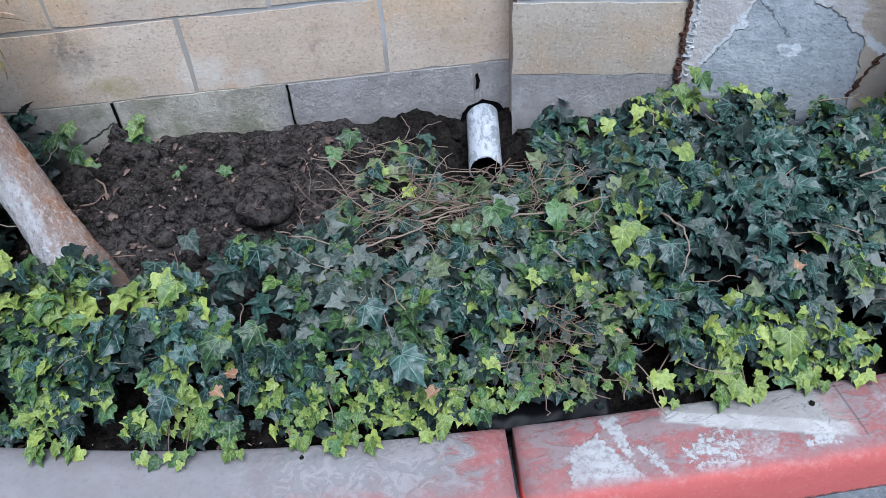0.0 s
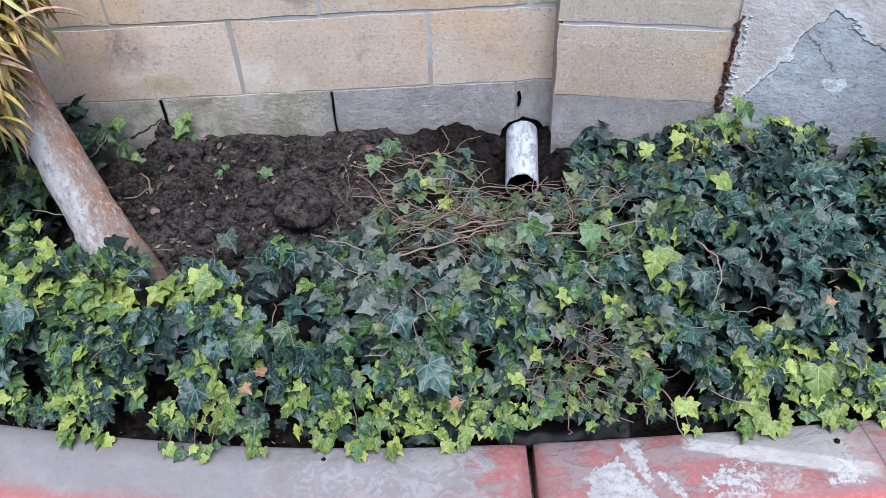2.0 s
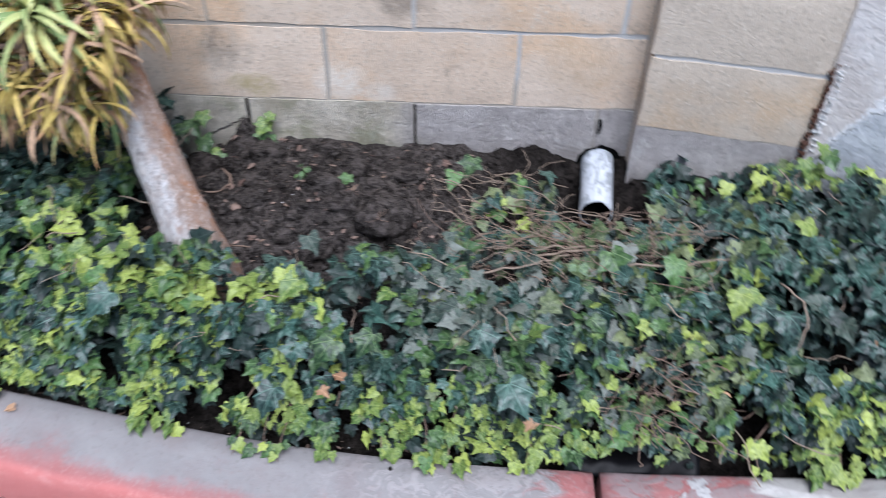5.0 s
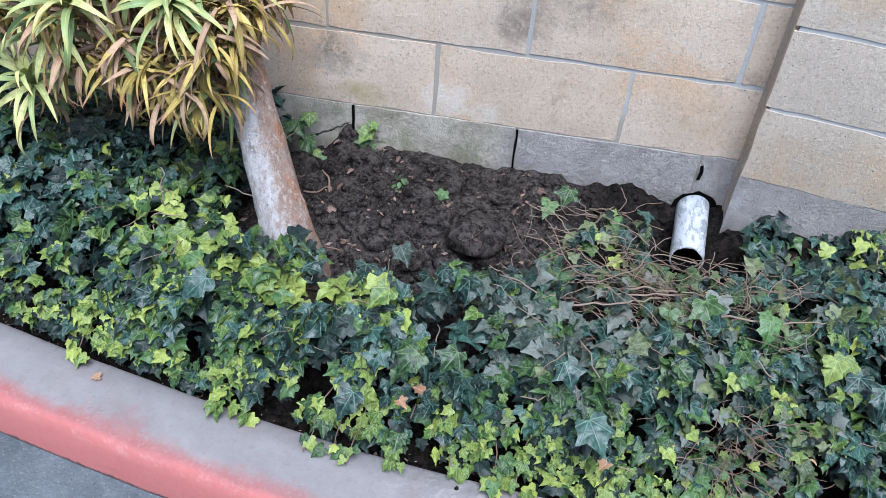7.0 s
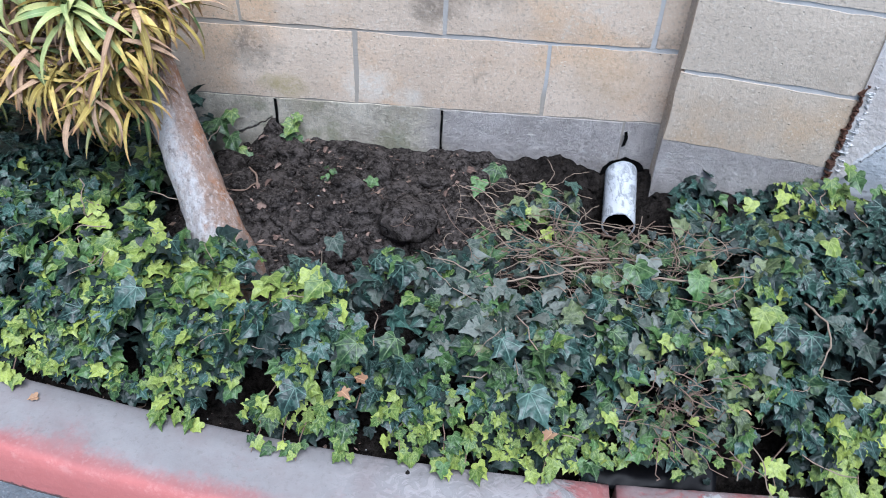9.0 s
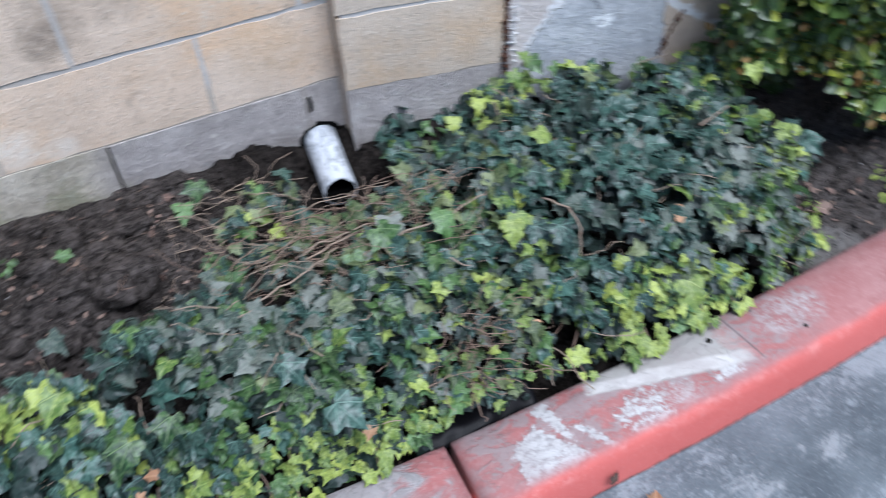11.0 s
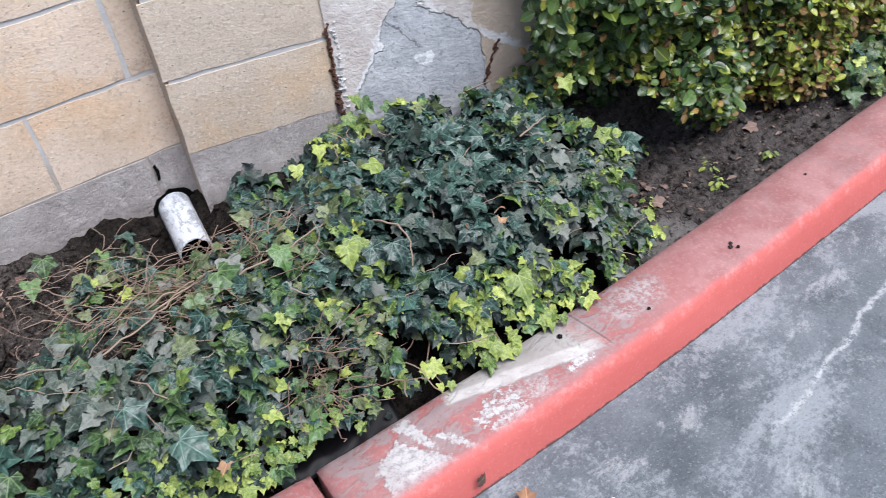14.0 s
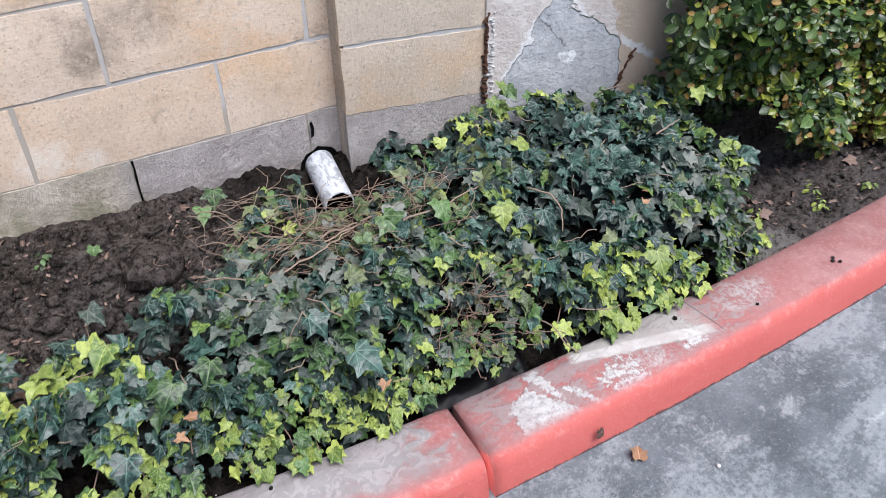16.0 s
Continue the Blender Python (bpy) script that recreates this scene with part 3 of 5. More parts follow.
SHRUB = [
    plain_leaf("glossy_dark_leaf", (0.012, 0.034, 0.01), (0.085, 0.15, 0.036), 0.34),
    plain_leaf("glossy_olive_leaf", (0.045, 0.085, 0.012), (0.32, 0.35, 0.05), 0.32),
    plain_leaf("bronze_leaf", (0.09, 0.045, 0.014), (0.3, 0.19, 0.06), 0.45),
]


# ---- mesh helpers ----
rng = np.random.default_rng(7)


def mesh_from(name, verts, faces, mats, face_mats=None, uv=None, smooth=True):
    me = bpy.data.meshes.new(name)
    me.from_pydata([tuple(v) for v in verts], [], [tuple(f) for f in faces])
    for m in mats:
        me.materials.append(m)
    if face_mats is not None:
        me.polygons.foreach_set("material_index", np.asarray(face_mats, dtype=np.int32))
    if uv is not None:
        layer = me.uv_layers.new(name="UVMap")
        loops = np.empty(len(me.loops), dtype=np.int32)
        me.loops.foreach_get("vertex_index", loops)
        layer.data.foreach_set("uv", np.asarray(uv, dtype=np.float32)[loops].ravel())
    me.polygons.foreach_set("use_smooth", np.full(len(me.polygons), smooth))
    me.update()
    return me


def part(name, bm, material, parent, label=""):
    """Link a bmesh as one mesh object under a thing or part."""
    me = bpy.data.meshes.new(name)
    bm.to_mesh(me)
    bm.free()
    me.materials.append(material)
    ob = new(name, me)
    ob.parent = parent
    if label:
        tagged(ob, label)
    return ob


def empty_thing(name, at, label, category, group="", kind=""):
    ob = new(name)
    ob.location = at
    ob.empty_display_size = 0.05
    return tagged(ob, label, category, group, kind)


def under(ob, parent):
    """Parent, keeping the place in the world."""
    ob.parent = parent
    ob.matrix_parent_inverse = Matrix.Translation(-Vector(parent.location))
    return ob


def tube(points, radii, sides=8, cap=True):
    """Vertices and faces of a tube along points."""
    pts = [Vector(p) for p in points]
    verts, faces = [], []
    side = Vector((0.31, 0.2, 0.93))
    for i, p in enumerate(pts):
        d = (pts[min(i + 1, len(pts) - 1)] - pts[max(i - 1, 0)]).normalized()
        a = d.cross(side)
        if a.length < 1e-3:
            a = d.cross(Vector((1, 0, 0)))
        a.normalize()
        b = d.cross(a)
        for k in range(sides):
            w = 2 * math.pi * k / sides
            verts.append(p + radii[i] * (math.cos(w) * a + math.sin(w) * b))
    for i in range(len(pts) - 1):
        for k in range(sides):
            q = (k + 1) % sides
            faces.append((i * sides + k, i * sides + q, (i + 1) * sides + q, (i + 1) * sides + k))
    if cap:
        faces.append(tuple(range(sides))[::-1])
        faces.append(tuple((len(pts) - 1) * sides + k for k in range(sides)))
    return verts, faces


def join_sets(sets):
    verts, faces = [], []
    for v, f in sets:
        o = len(verts)
        verts += list(v)
        faces += [tuple(i + o for i in q) for q in f]
    return verts, faces


def smoothstep(a, b, x):
    t = np.clip((x - a) / (b - a), 0, 1)
    return t * t * (3 - 2 * t)


# ---- plan ----
COURSE, BASE_TOP, JOINT = 0.169, 0.318, 0.009
PIL_COURSE, PIL_BASE = 0.161, 0.322
WALL_K, WALL_C = 0.115, 0.010           # wall face: y = WALL_C + WALL_K x
PIL_X0, PIL_Y0, PIL_X1, PIL_Y1 = 0.25, -0.024, 0.572, -0.048
KERB_TOP, KERB_W = 0.095, 0.14


def wall_y(x):
    return WALL_C + WALL_K * x


def kerb_y(x):
    """Inner edge of the kerb: a long bow that bellies out and then draws back to the wall."""
    xs = np.array([-4.0, -2.2, -1.5, -1.0, -0.7, -0.4, -0.2, 0.05, 0.4, 0.78, 1.1, 1.5, 1.9, 2.6, 4.0, 6.0])
    ys = np.array([0.35, -0.42, -0.60, -0.672, -0.697, -0.717, -0.717, -0.704, -0.663, -0.608, -0.550, -0.471, -0.395, -0.27, -0.02, 0.33])
    return np.interp(x, xs, ys)


def kerb_curve(x):
    return sum(kerb_y(x + o) for o in (-0.16, -0.08, 0.0, 0.08, 0.16)) / 5


def ripple(x, y, s, seed=0.0):
    return noise.noise(Vector((x * s + seed, y * s - seed, seed * 1.7)))


def soil_z(x, y):
    d = y - float(kerb_curve(x))
    heap = min(1.0, 1.25 * math.exp(-(((x + 0.36) / 0.42) ** 4)) + math.exp(-((y - 0.0) / 0.2) ** 4))
    z = 0.045 + (0.05 + 0.115 * heap) * float(smoothstep(0.12, 0.42, d))
    z += 0.05 * math.exp(-((x + 0.572) / 0.035) ** 2 - ((y + 0.045) / 0.05) ** 2)
    z += 0.045 * math.exp(-((x + 0.33) / 0.26) ** 2 - ((y + 0.27) / 0.17) ** 2)
    z -= 0.085 * math.exp(-((x - 0.13) / 0.2) ** 2 - ((y + 0.15) / 0.09) ** 2)
    z -= 0.06 * float(smoothstep(-0.5, -0.85, x)) * float(smoothstep(0.2, 0.6, d))
    flat = float(smoothstep(0.8, 1.1, x))
    z = z * (1 - flat) + flat * (0.084 + 0.05 * float(smoothstep(0.1, 0.5, d)) + 0.1 * float(smoothstep(-0.3, -0.14, y)))
    z -= 0.09 * math.exp(-((x - 0.19) / 0.06) ** 2 - ((y + 0.21) / 0.06) ** 2)
    z -= 0.08 * math.exp(-((x - 0.27) / 0.1) ** 2 - ((y + 0.62) / 0.05) ** 2)
    z -= 0.06 * math.exp(-((x - 0.19) / 0.075) ** 2 - ((y + 0.05) / 0.08) ** 2)
    z += 0.018 * ripple(x, y, 9) + 0.019 * abs(ripple(x, y, 24, 3.1)) + 0.011 * ripple(x, y, 55, 5.3) + 0.003 * ripple(x, y, 130, 2.3)
    return z


# ---- ground, kerb, wall ----
def build_road():
    xs = [-150, -20, -6] + list(np.linspace(-3, 3.5, 14)) + [6, 20, 150]
    ys = [-150, -20, -6] + list(np.linspace(-3, 0.5, 8)) + [6, 20, 150]
    verts = [(x, y, 0.0 if abs(x) < 6 and abs(y) < 6 else -0.01) for y in ys for x in xs]
    w = len(xs)
    faces = [(j * w + i, j * w + i + 1, (j + 1) * w + i + 1, (j + 1) * w + i) for j in range(len(ys) - 1) for i in range(w - 1)]
    ob = new("road", mesh_from("road", verts, faces, [ROAD]))
    tagged(ob, "grey worn asphalt driveway with pale scuffs", "road", kind="structure")


def kerb_piece(x0, x1, label):
    """One cast length of kerb: chamfered inner edge, rounded outer edge, slightly battered face."""
    prof = [(0.0, -0.06, 0.0), (0.0, 0.085, 0.0), (0.006, 0.094, 0.03), (0.05, 0.0955, 0.36), (0.095, 0.0955, 0.68), (0.12, 0.094, 0.86), (0.131, 0.0895, 0.94), (0.138, 0.08, 1.0), (0.143, 0.062, 1.15), (0.15, 0.02, 1.8), (0.153, -0.04, 2.1)]
    n = max(2, int((x1 - x0) / 0.025))
    verts, faces, uv = [], [], []
    for i in range(n + 1):
        x = x0 + (x1 - x0) * i / n
        y = float(kerb_curve(x))
        t = Vector((0.02, float(kerb_curve(x + 0.01)) - float(kerb_curve(x - 0.01)), 0)).normalized()
        out = Vector((t.y, -t.x, 0))
        end = 0.006 if i in (0, n) else 0.0
        for o, z, v in prof:
            wob = 0.0022 * ripple(x, v * 0.3, 14, 2.0) + 0.0012 * ripple(x, v * 0.5, 45, 8.0)
            p = Vector((x, y, 0)) + out * (o + wob * (0.6 if v > 0.9 else 0.2))
            p.z = z + wob - (end if 0.0 < v < 1.1 else 0)
            verts.append(p)
            uv.append((x, v))
    m = len(prof)
    for i in range(n):
        for k in range(m - 1):
            faces.append((i * m + k, (i + 1) * m + k, (i + 1) * m + k + 1, i * m + k + 1))
    faces.append(tuple(range(m)))
    faces.append(tuple(n * m + k for k in range(m))[::-1])
    ob = new("kerb", mesh_from("kerb", verts, faces, [KERB], uv=uv))
    return tagged(ob, label, "kerb", "kerb lengths", "structure")


def block_mesh(w, h, depth, mat, seed, bevel=0.003):
    """A block centred on its face: the front is slightly uneven, with worn arrises. Faces -y."""
    r = random.Random(seed)
    nx, nz = 9, 4
    verts, faces = [], []
    for j in range(nz + 1):
        for i in range(nx + 1):
            x, z = (i / nx - 0.5) * w, (j / nz - 0.5) * h
            edge = i in (0, nx) or j in (0, nz)
            x += (r.random() - 0.5) * 0.004 * (i in (0, nx))
            z += (r.random() - 0.5) * 0.004 * (j in (0, nz))
            verts.append((x, bevel * 0.4 * edge, z))
    m = nx + 1
    for j in range(nz):
        for i in range(nx):
            faces.append((j * m + i, j * m + i + 1, (j + 1) * m + i + 1, (j + 1) * m + i))
    ring = [i for i in range(m)] + [j * m + nx for j in range(1, nz + 1)] + [nz * m + i for i in range(nx - 1, -1, -1)] + [j * m for j in range(nz - 1, 0, -1)]
    base = len(verts)
    for k in ring:
        x, y, z = verts[k]
        verts.append((x, depth, z))
    for a in range(len(ring)):
        b = (a + 1) % len(ring)
        faces.append((ring[b], ring[a], base + a, base + b))
    return mesh_from("block", verts, faces, [mat], smooth=False)


def wall_frame(x, y, slope):
    return Matrix.Translation((x, y, 0)) @ Matrix.Rotation(math.atan(slope), 4, "Z")


def slab(name, x0, y0, x1, y1, z0, z1, thick, mat):
    """An upright slab whose face runs from (x0, y0) to (x1, y1), with its thickness behind."""
    bm = bmesh.new()
    t = Vector((x1 - x0, y1 - y0, 0)).normalized()
    back = Vector((-t.y, t.x, 0)) * thick
    a, b = Vector((x0, y0, 0)), Vector((x1, y1, 0))
    lo = [bm.verts.new(p + Vector((0, 0, z0))) for p in (a, b, b + back, a + back)]
    hi = [bm.verts.new(p + Vector((0, 0, z1))) for p in (a, b, b + back, a + back)]
    bm.faces.new(lo[::-1]), bm.faces.new(hi)
    for i in range(4):
        j = (i + 1) % 4
        bm.faces.new((lo[i], lo[j], hi[j], hi[i]))
    me = bpy.data.meshes.new(name)
    bm.to_mesh(me)
    bm.free()
    me.materials.append(mat)
    return new(name, me)


def build_wall():
    slope = WALL_K
    core = slab("wall_north", -3.6, wall_y(-3.6) + 0.003, 0.27, wall_y(0.27) + 0.003, 0.0, BASE_TOP + 9 * COURSE, 0.15, MORTAR)
    tagged(core, "buff concrete block garden wall with grey mortar joints", "wall", kind="structure")
    cache = {}

    def lay(x0, x1, z0, z1, mat, parent, y_of, k, proud=0.0):
        w, h = (x1 - x0) * math.sqrt(1 + k * k), z1 - z0
        key = (round(w, 3), round(h, 3), mat.name, random.randrange(3))
        if key not in cache:
            cache[key] = block_mesh(w, h, 0.03, mat, len(cache))
        ob = new("block", cache[key])
        xm = (x0 + x1) / 2
        ob.matrix_basis = wall_frame(xm, y_of(xm) - proud + random.uniform(-0.0006, 0.0006), k) @ Matrix.Translation((0, 0, (z0 + z1) / 2))
        ob.parent = parent
        return ob

    unit = 0.4
    for c in range(9):
        z0 = BASE_TOP + c * COURSE + JOINT / 2
        z1 = z0 + COURSE - JOINT
        first, step = (-0.002, 0.384) if c % 2 == 0 else (0.194, 0.404)
        cuts = [first - step * (i if i < 2 else 1) - unit * max(i - 1, 0) for i in range(9, -1, -1)] + [0.262]
        for a, b in zip(cuts, cuts[1:]):
            if b > -3.55:
                lay(max(a + JOINT / 2, -3.59), b - (JOINT / 2 if b < 0.26 else 0), z0, z1, BUFF, core, wall_y, slope)
    # grey base course with open, dark upright joints
    cuts = [-3.55, -2.35, -1.75, -1.3, -0.9, -0.557, -0.207, 0.172, 0.262]
    for a, b in zip(cuts, cuts[1:]):
        ob = lay(a + 0.003, b - 0.003, 0.02, BASE_TOP + 0.001, BASE, core, wall_y, slope, 0.001)
        ob.name = "base_block"
    # joint gaps: flat black faces stand for the dark inside
    for x, z0, z1, w in ((-0.557, 0.17, 0.321, 0.006), (-0.207, 0.17, 0.32, 0.0048)):
        bm = bmesh.new()
        zs = [z0 + (z1 - z0) * k / 8 for k in range(9)]
        rim = [(x - w * random.uniform(0.25, 0.65), z) for z in zs] + [(x + w * random.uniform(0.25, 0.65), z) for z in zs[::-1]]
        bm.faces.new([bm.verts.new((px, wall_y(px) - 0.0042, pz)) for px, pz in rim])
        part("open_joint", bm, BLACK, core, "black open joint")
    # pilaster: one block wide, standing proud of the wall
    k = (PIL_Y1 - PIL_Y0) / (PIL_X1 - PIL_X0)
    pil = slab("wall_pilaster", PIL_X0 + 0.006, PIL_Y0 + 0.003, PIL_X1, PIL_Y1 + 0.003, 0.0, PIL_BASE + 9 * PIL_COURSE + 0.04, 0.2, MORTAR)
    tagged(pil, "pale buff block pilaster standing proud of the wall", "wall", kind="structure")
    bm = bmesh.new()
    foot = [(PIL_X0 + 0.004, PIL_Y0 + 0.004), (PIL_X0 + 0.004, PIL_Y0 + 0.08), (PIL_X0 - 0.006, wall_y(0.244) + 0.003)]
    rows = [[bm.verts.new((x, y, z)) for x, y in foot] for z in (0.0, PIL_BASE, PIL_BASE + 9 * PIL_COURSE)]
    for a, b in zip(rows, rows[1:]):
        for i in range(3):
            bm.faces.new((a[i], b[i], b[(i + 1) % 3], a[(i + 1) % 3]))
    part("return_face", bm, MORTAR_DIRTY_SHADED, pil, "splayed mortar return at the side of the pilaster")
    pil_y = lambda x: PIL_Y0 + k * (x - PIL_X0)
    for c in range(-1, 9):
        z0 = PIL_BASE + c * PIL_COURSE + JOINT / 2
        if c < 0:
            z0, z1, mat = 0.02, PIL_BASE + 0.003, BASE
        else:
            z1, mat = z0 + PIL_COURSE - JOINT, PALE_BUFF
        ob = lay(PIL_X0, PIL_X1 - 0.004, z0, z1, mat, pil, pil_y, k)
        ob.data = block_mesh(PIL_X1 - PIL_X0, z1 - z0, 0.13, mat, 90 + c)
    # stuccoed wall beyond, drawn slightly forward
    x2 = 1.05
    y2 = PIL_Y1 - 0.2 * (x2 - PIL_X1)
    st = slab("wall_stucco", PIL_X1 - 0.003, PIL_Y1 - 0.003, x2, y2, 0.0, 1.75, 0.16, STUCCO)
    tagged(st, "pinkish stucco wall with a torn grey bare patch", "wall", kind="structure")
    st2 = slab("wall_stucco_far", x2, y2, 5.5, y2 + 0.42, 0.0, 1.75, 0.16, STUCCO)
    tagged(st2, "stucco wall running on behind the shrub", "wall", kind="structure")


def build_rust_edge():
    """Crumbled, rusted metal edge where the stucco has broken away from the pilaster, with white plaster flakes."""
    r = random.Random(4)
    for name, mat, off, wide, gaps, label in (("corner_bead", RUST, 0.0, 0.0075, 0.06, "rusted crumbling metal corner bead at stucco edge"), ("plaster_edge", FLAKE, 0.013, 0.0085, 0.3, "broken white plaster edge beside the rusted bead")):
        rows, verts, faces = 90, [], []
        for i in range(rows + 1):
            z = 0.27 + 0.245 * i / rows
            x = PIL_X1 + off - 0.016 * (0.5 - z) + 0.006 * ripple(z, off, 38, 2.0) + 0.004 * ripple(z, off, 130, 6.0)
            w = wide * (0.25 + 1.3 * abs(ripple(z, off, 60, 9.0)) + 0.5 * r.random()) * (1.25 if z < 0.42 else 0.8)
            y = PIL_Y1 - 0.004 - 0.2 * off
            for k, d in ((-1, 0.003), (-0.3, -0.003), (0.4, -0.0025), (1, 0.003)):
                verts.append((x + k * w + r.uniform(-0.001, 0.001), y + d + r.uniform(-0.0015, 0.0015), z + r.uniform(-0.0015, 0.0015)))
        skip = 0
        for i in range(rows):
            if skip == 0 and r.random() < gaps:
                skip = r.randrange(1, 4)
            if skip:
                skip -= 1
                continue
            faces += [(i * 4 + k, i * 4 + k + 1, i * 4 + k + 5, i * 4 + k + 4) for k in range(3)]
        ob = new(name, mesh_from(name, verts, faces, [mat], smooth=False))
        mod = ob.modifiers.new("thick", "SOLIDIFY")
        mod.thickness = 0.002
        tagged(ob, label, "corner bead", kind="structure")
    verts, faces = [], []
    for i in range(31):
        u = i / 30
        x = 0.875 + 0.04 * u + 0.006 * ripple(u, 0.0, 9, 1.0)
        y = PIL_Y1 - 0.2 * (x - PIL_X1) - 0.003
        w = 0.006 * (0.3 + abs(ripple(u, 0.3, 14, 5.0)) * 1.6)
        z = 0.30 + 0.10 * u
        verts += [(x - w, y + 0.002, z), (x, y - 0.003 * r.random(), z + r.uniform(-0.002, 0.002)), (x + w, y + 0.002, z)]
    for i in range(30):
        faces += [(i * 3 + k, i * 3 + k + 1, i * 3 + k + 4, i * 3 + k + 3) for k in (0, 1)]
    ob = new("rust_streak", mesh_from("rust_streak", verts, faces, [RUST], smooth=False))
    tagged(ob, "short rusty crack in the stucco by the shrub", "crack", kind="structure")


def build_soil():
    xs = np.concatenate([np.linspace(-2.44, -1.3, 30), np.linspace(-1.27, 1.9, 400), np.linspace(1.93, 4.5, 30)])
    ny = 100
    verts, faces = [], []
    for x in xs:
        y0, y1 = float(kerb_curve(x)) - 0.004, wall_y(min(x, 0.3)) + 0.012
        if y1 < y0 + 0.05:
            y1 = y0 + 0.05
        for j in range(ny + 1):
            y = y0 + (y1 - y0) * j / ny
            verts.append((x, y, soil_z(x, y)))
    m = ny + 1
    faces = [(i * m + j, (i + 1) * m + j, (i + 1) * m + j + 1, i * m + j + 1) for i in range(len(xs) - 1) for j in range(ny)]
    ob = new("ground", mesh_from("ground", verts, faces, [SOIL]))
    tagged(ob, "dark crumbly soil of the planting bed", "soil", kind="structure")


def lump(r, size, fine=2):
    """An uneven clod."""
    bm = bmesh.new()
    bmesh.ops.create_icosphere(bm, subdivisions=fine, radius=1.0)
    s = r.random() * 50
    for v in bm.verts:
        k = 1 + 0.4 * noise.noise(v.co * 1.3 + Vector((s, s, s))) - 0.3 * abs(noise.noise(v.co * 2.6 + Vector((s, 0, s)))) + 0.1 * noise.noise(v.co * 8 + Vector((s, 0, 0)))
        v.co *= k * size
        v.co.z *= 0.7
    verts = [v.co.copy() for v in bm.verts]
    faces = [tuple(v.index for v in f.verts) for f in bm.faces]
    bm.free()
    return verts, faces


def build_clods():
    r = random.Random(11)
    sets = []
    for _ in range(3600):
        if r.random() < 0.6:
            x, y = r.uniform(-0.68, -0.08), r.uniform(-0.45, -0.03)
        elif r.random() < 0.7:
            x, y = r.uniform(1.0, 1.9), r.uniform(-0.55, -0.25)
        else:
            x, y = r.uniform(-0.1, 0.3), r.uniform(-0.2, 0.0)
        if y < float(kerb_curve(x)) + 0.03 or y > wall_y(min(x, 0.3)) - 0.01:
            continue
        size = 0.0014 + (0.01 * r.random() ** 6 if x < 0.9 else 0.009 * r.random() ** 5) + (0.014 * r.random() if r.random() < 0.03 and x < 0 else 0)
        v, f = lump(r, size, 2 if size > 0.005 else 1)
        o = Vector((x, y, soil_z(x, y) + size * 0.25))
        sets.append(([p + o for p in v], f))
    small = [(r.uniform(-0.66, -0.1), r.uniform(-0.42, -0.05), 0.008 + 0.016 * r.random() ** 2) for _ in range(60)]
    for x, y, size in small + [(-0.22, -0.31, 0.052), (-0.31, -0.16, 0.036), (-0.30, -0.29, 0.026), (-0.13, -0.25, 0.036), (-0.62, -0.17, 0.034), (-0.58, -0.25, 0.028), (-0.17, -0.37, 0.03), (-0.44, -0.2, 0.02), (-0.4, -0.36, 0.022), (-0.25, -0.22, 0.024), (-0.5, -0.13, 0.03), (-0.66, -0.24, 0.03), (-0.37, -0.1, 0.03), (-0.2, -0.14, 0.03), (-0.35, -0.24, 0.028), (-0.48, -0.29, 0.024)]:
        v, f = lump(r, size * 1.15, 3)
        at = Vector((x, y, soil_z(x, y) + size * 0.1))
        one = new("soil_clod", mesh_from("soil_clod", v, f, [SOIL]))
        one.location = at
        tagged(one, "rounded clod of grey-brown soil on the bed", "soil clod", "clods on the bed")
    v, f = join_sets(sets)
    ob = new("soil_clods", mesh_from("soil_clods", v, f, [SOIL]))
    tagged(ob, "loose clods and crumbs of dark soil", "soil", kind="stuff")


# ---- leaves ----
def ivy_shape(lobe, back, fold, seed, notch=1.0):
    """Lobed ivy leaf, one unit long, stalk at the origin, tip along x: puckered between the veins, with an uneven rim."""
    r = random.Random(seed)
    half = [(-0.07, 0.10 * back), (-0.15, 0.26 * back), (-0.07, 0.40 * back), (0.05, 0.43), (0.17, 0.38 / notch), (0.30, 0.46 * lobe), (0.45, 0.57 * lobe), (0.48, 0.42), (0.52, 0.29 / notch), (0.68, 0.20), (0.85, 0.09)]
    jig = lambda p: (p[0] + r.uniform(-0.035, 0.035), p[1] * r.uniform(0.88, 1.1))
    rim = [(0.0, 0.0)] + [jig(p) for p in half] + [(1.0 + r.uniform(-0.08, 0.06), r.uniform(-0.07, 0.07))] + [(x, -y) for x, y in [jig(p) for p in half][::-1]]
    inner = [(0.13 + 0.52 * x, 0.5 * y) for x, y in rim]
    pts = rim + inner + [(0.3, 0.0)]
    curl, twist, nod, roll = r.uniform(0.1, 0.5), r.uniform(-0.3, 0.3), r.uniform(-0.1, 0.5), r.uniform(-0.35, 0.35)
    n = len(rim)
    verts = []
    for i, (x, y) in enumerate(pts):
        far = math.hypot(x, y)
        ang = math.atan2(y, x + 0.02) / 0.72
        pucker = 0.05 * far * (1 - math.cos(2 * math.pi * ang))
        z = fold * abs(y) - curl * ((x - 0.3) ** 2 + y * y) + 0.04 + twist * x * y + pucker - nod * max(x - 0.5, 0) ** 2 + roll * y * abs(y)
        verts.append((x, y, z + (r.uniform(-0.035, 0.035) if i < n else 0)))
    faces = []
    for i in range(n):
        j = (i + 1) % n
        faces.append((i, j, n + j, n + i))
        faces.append((n + i, n + j, 2 * n))
    return np.array(verts), faces, np.array(pts)


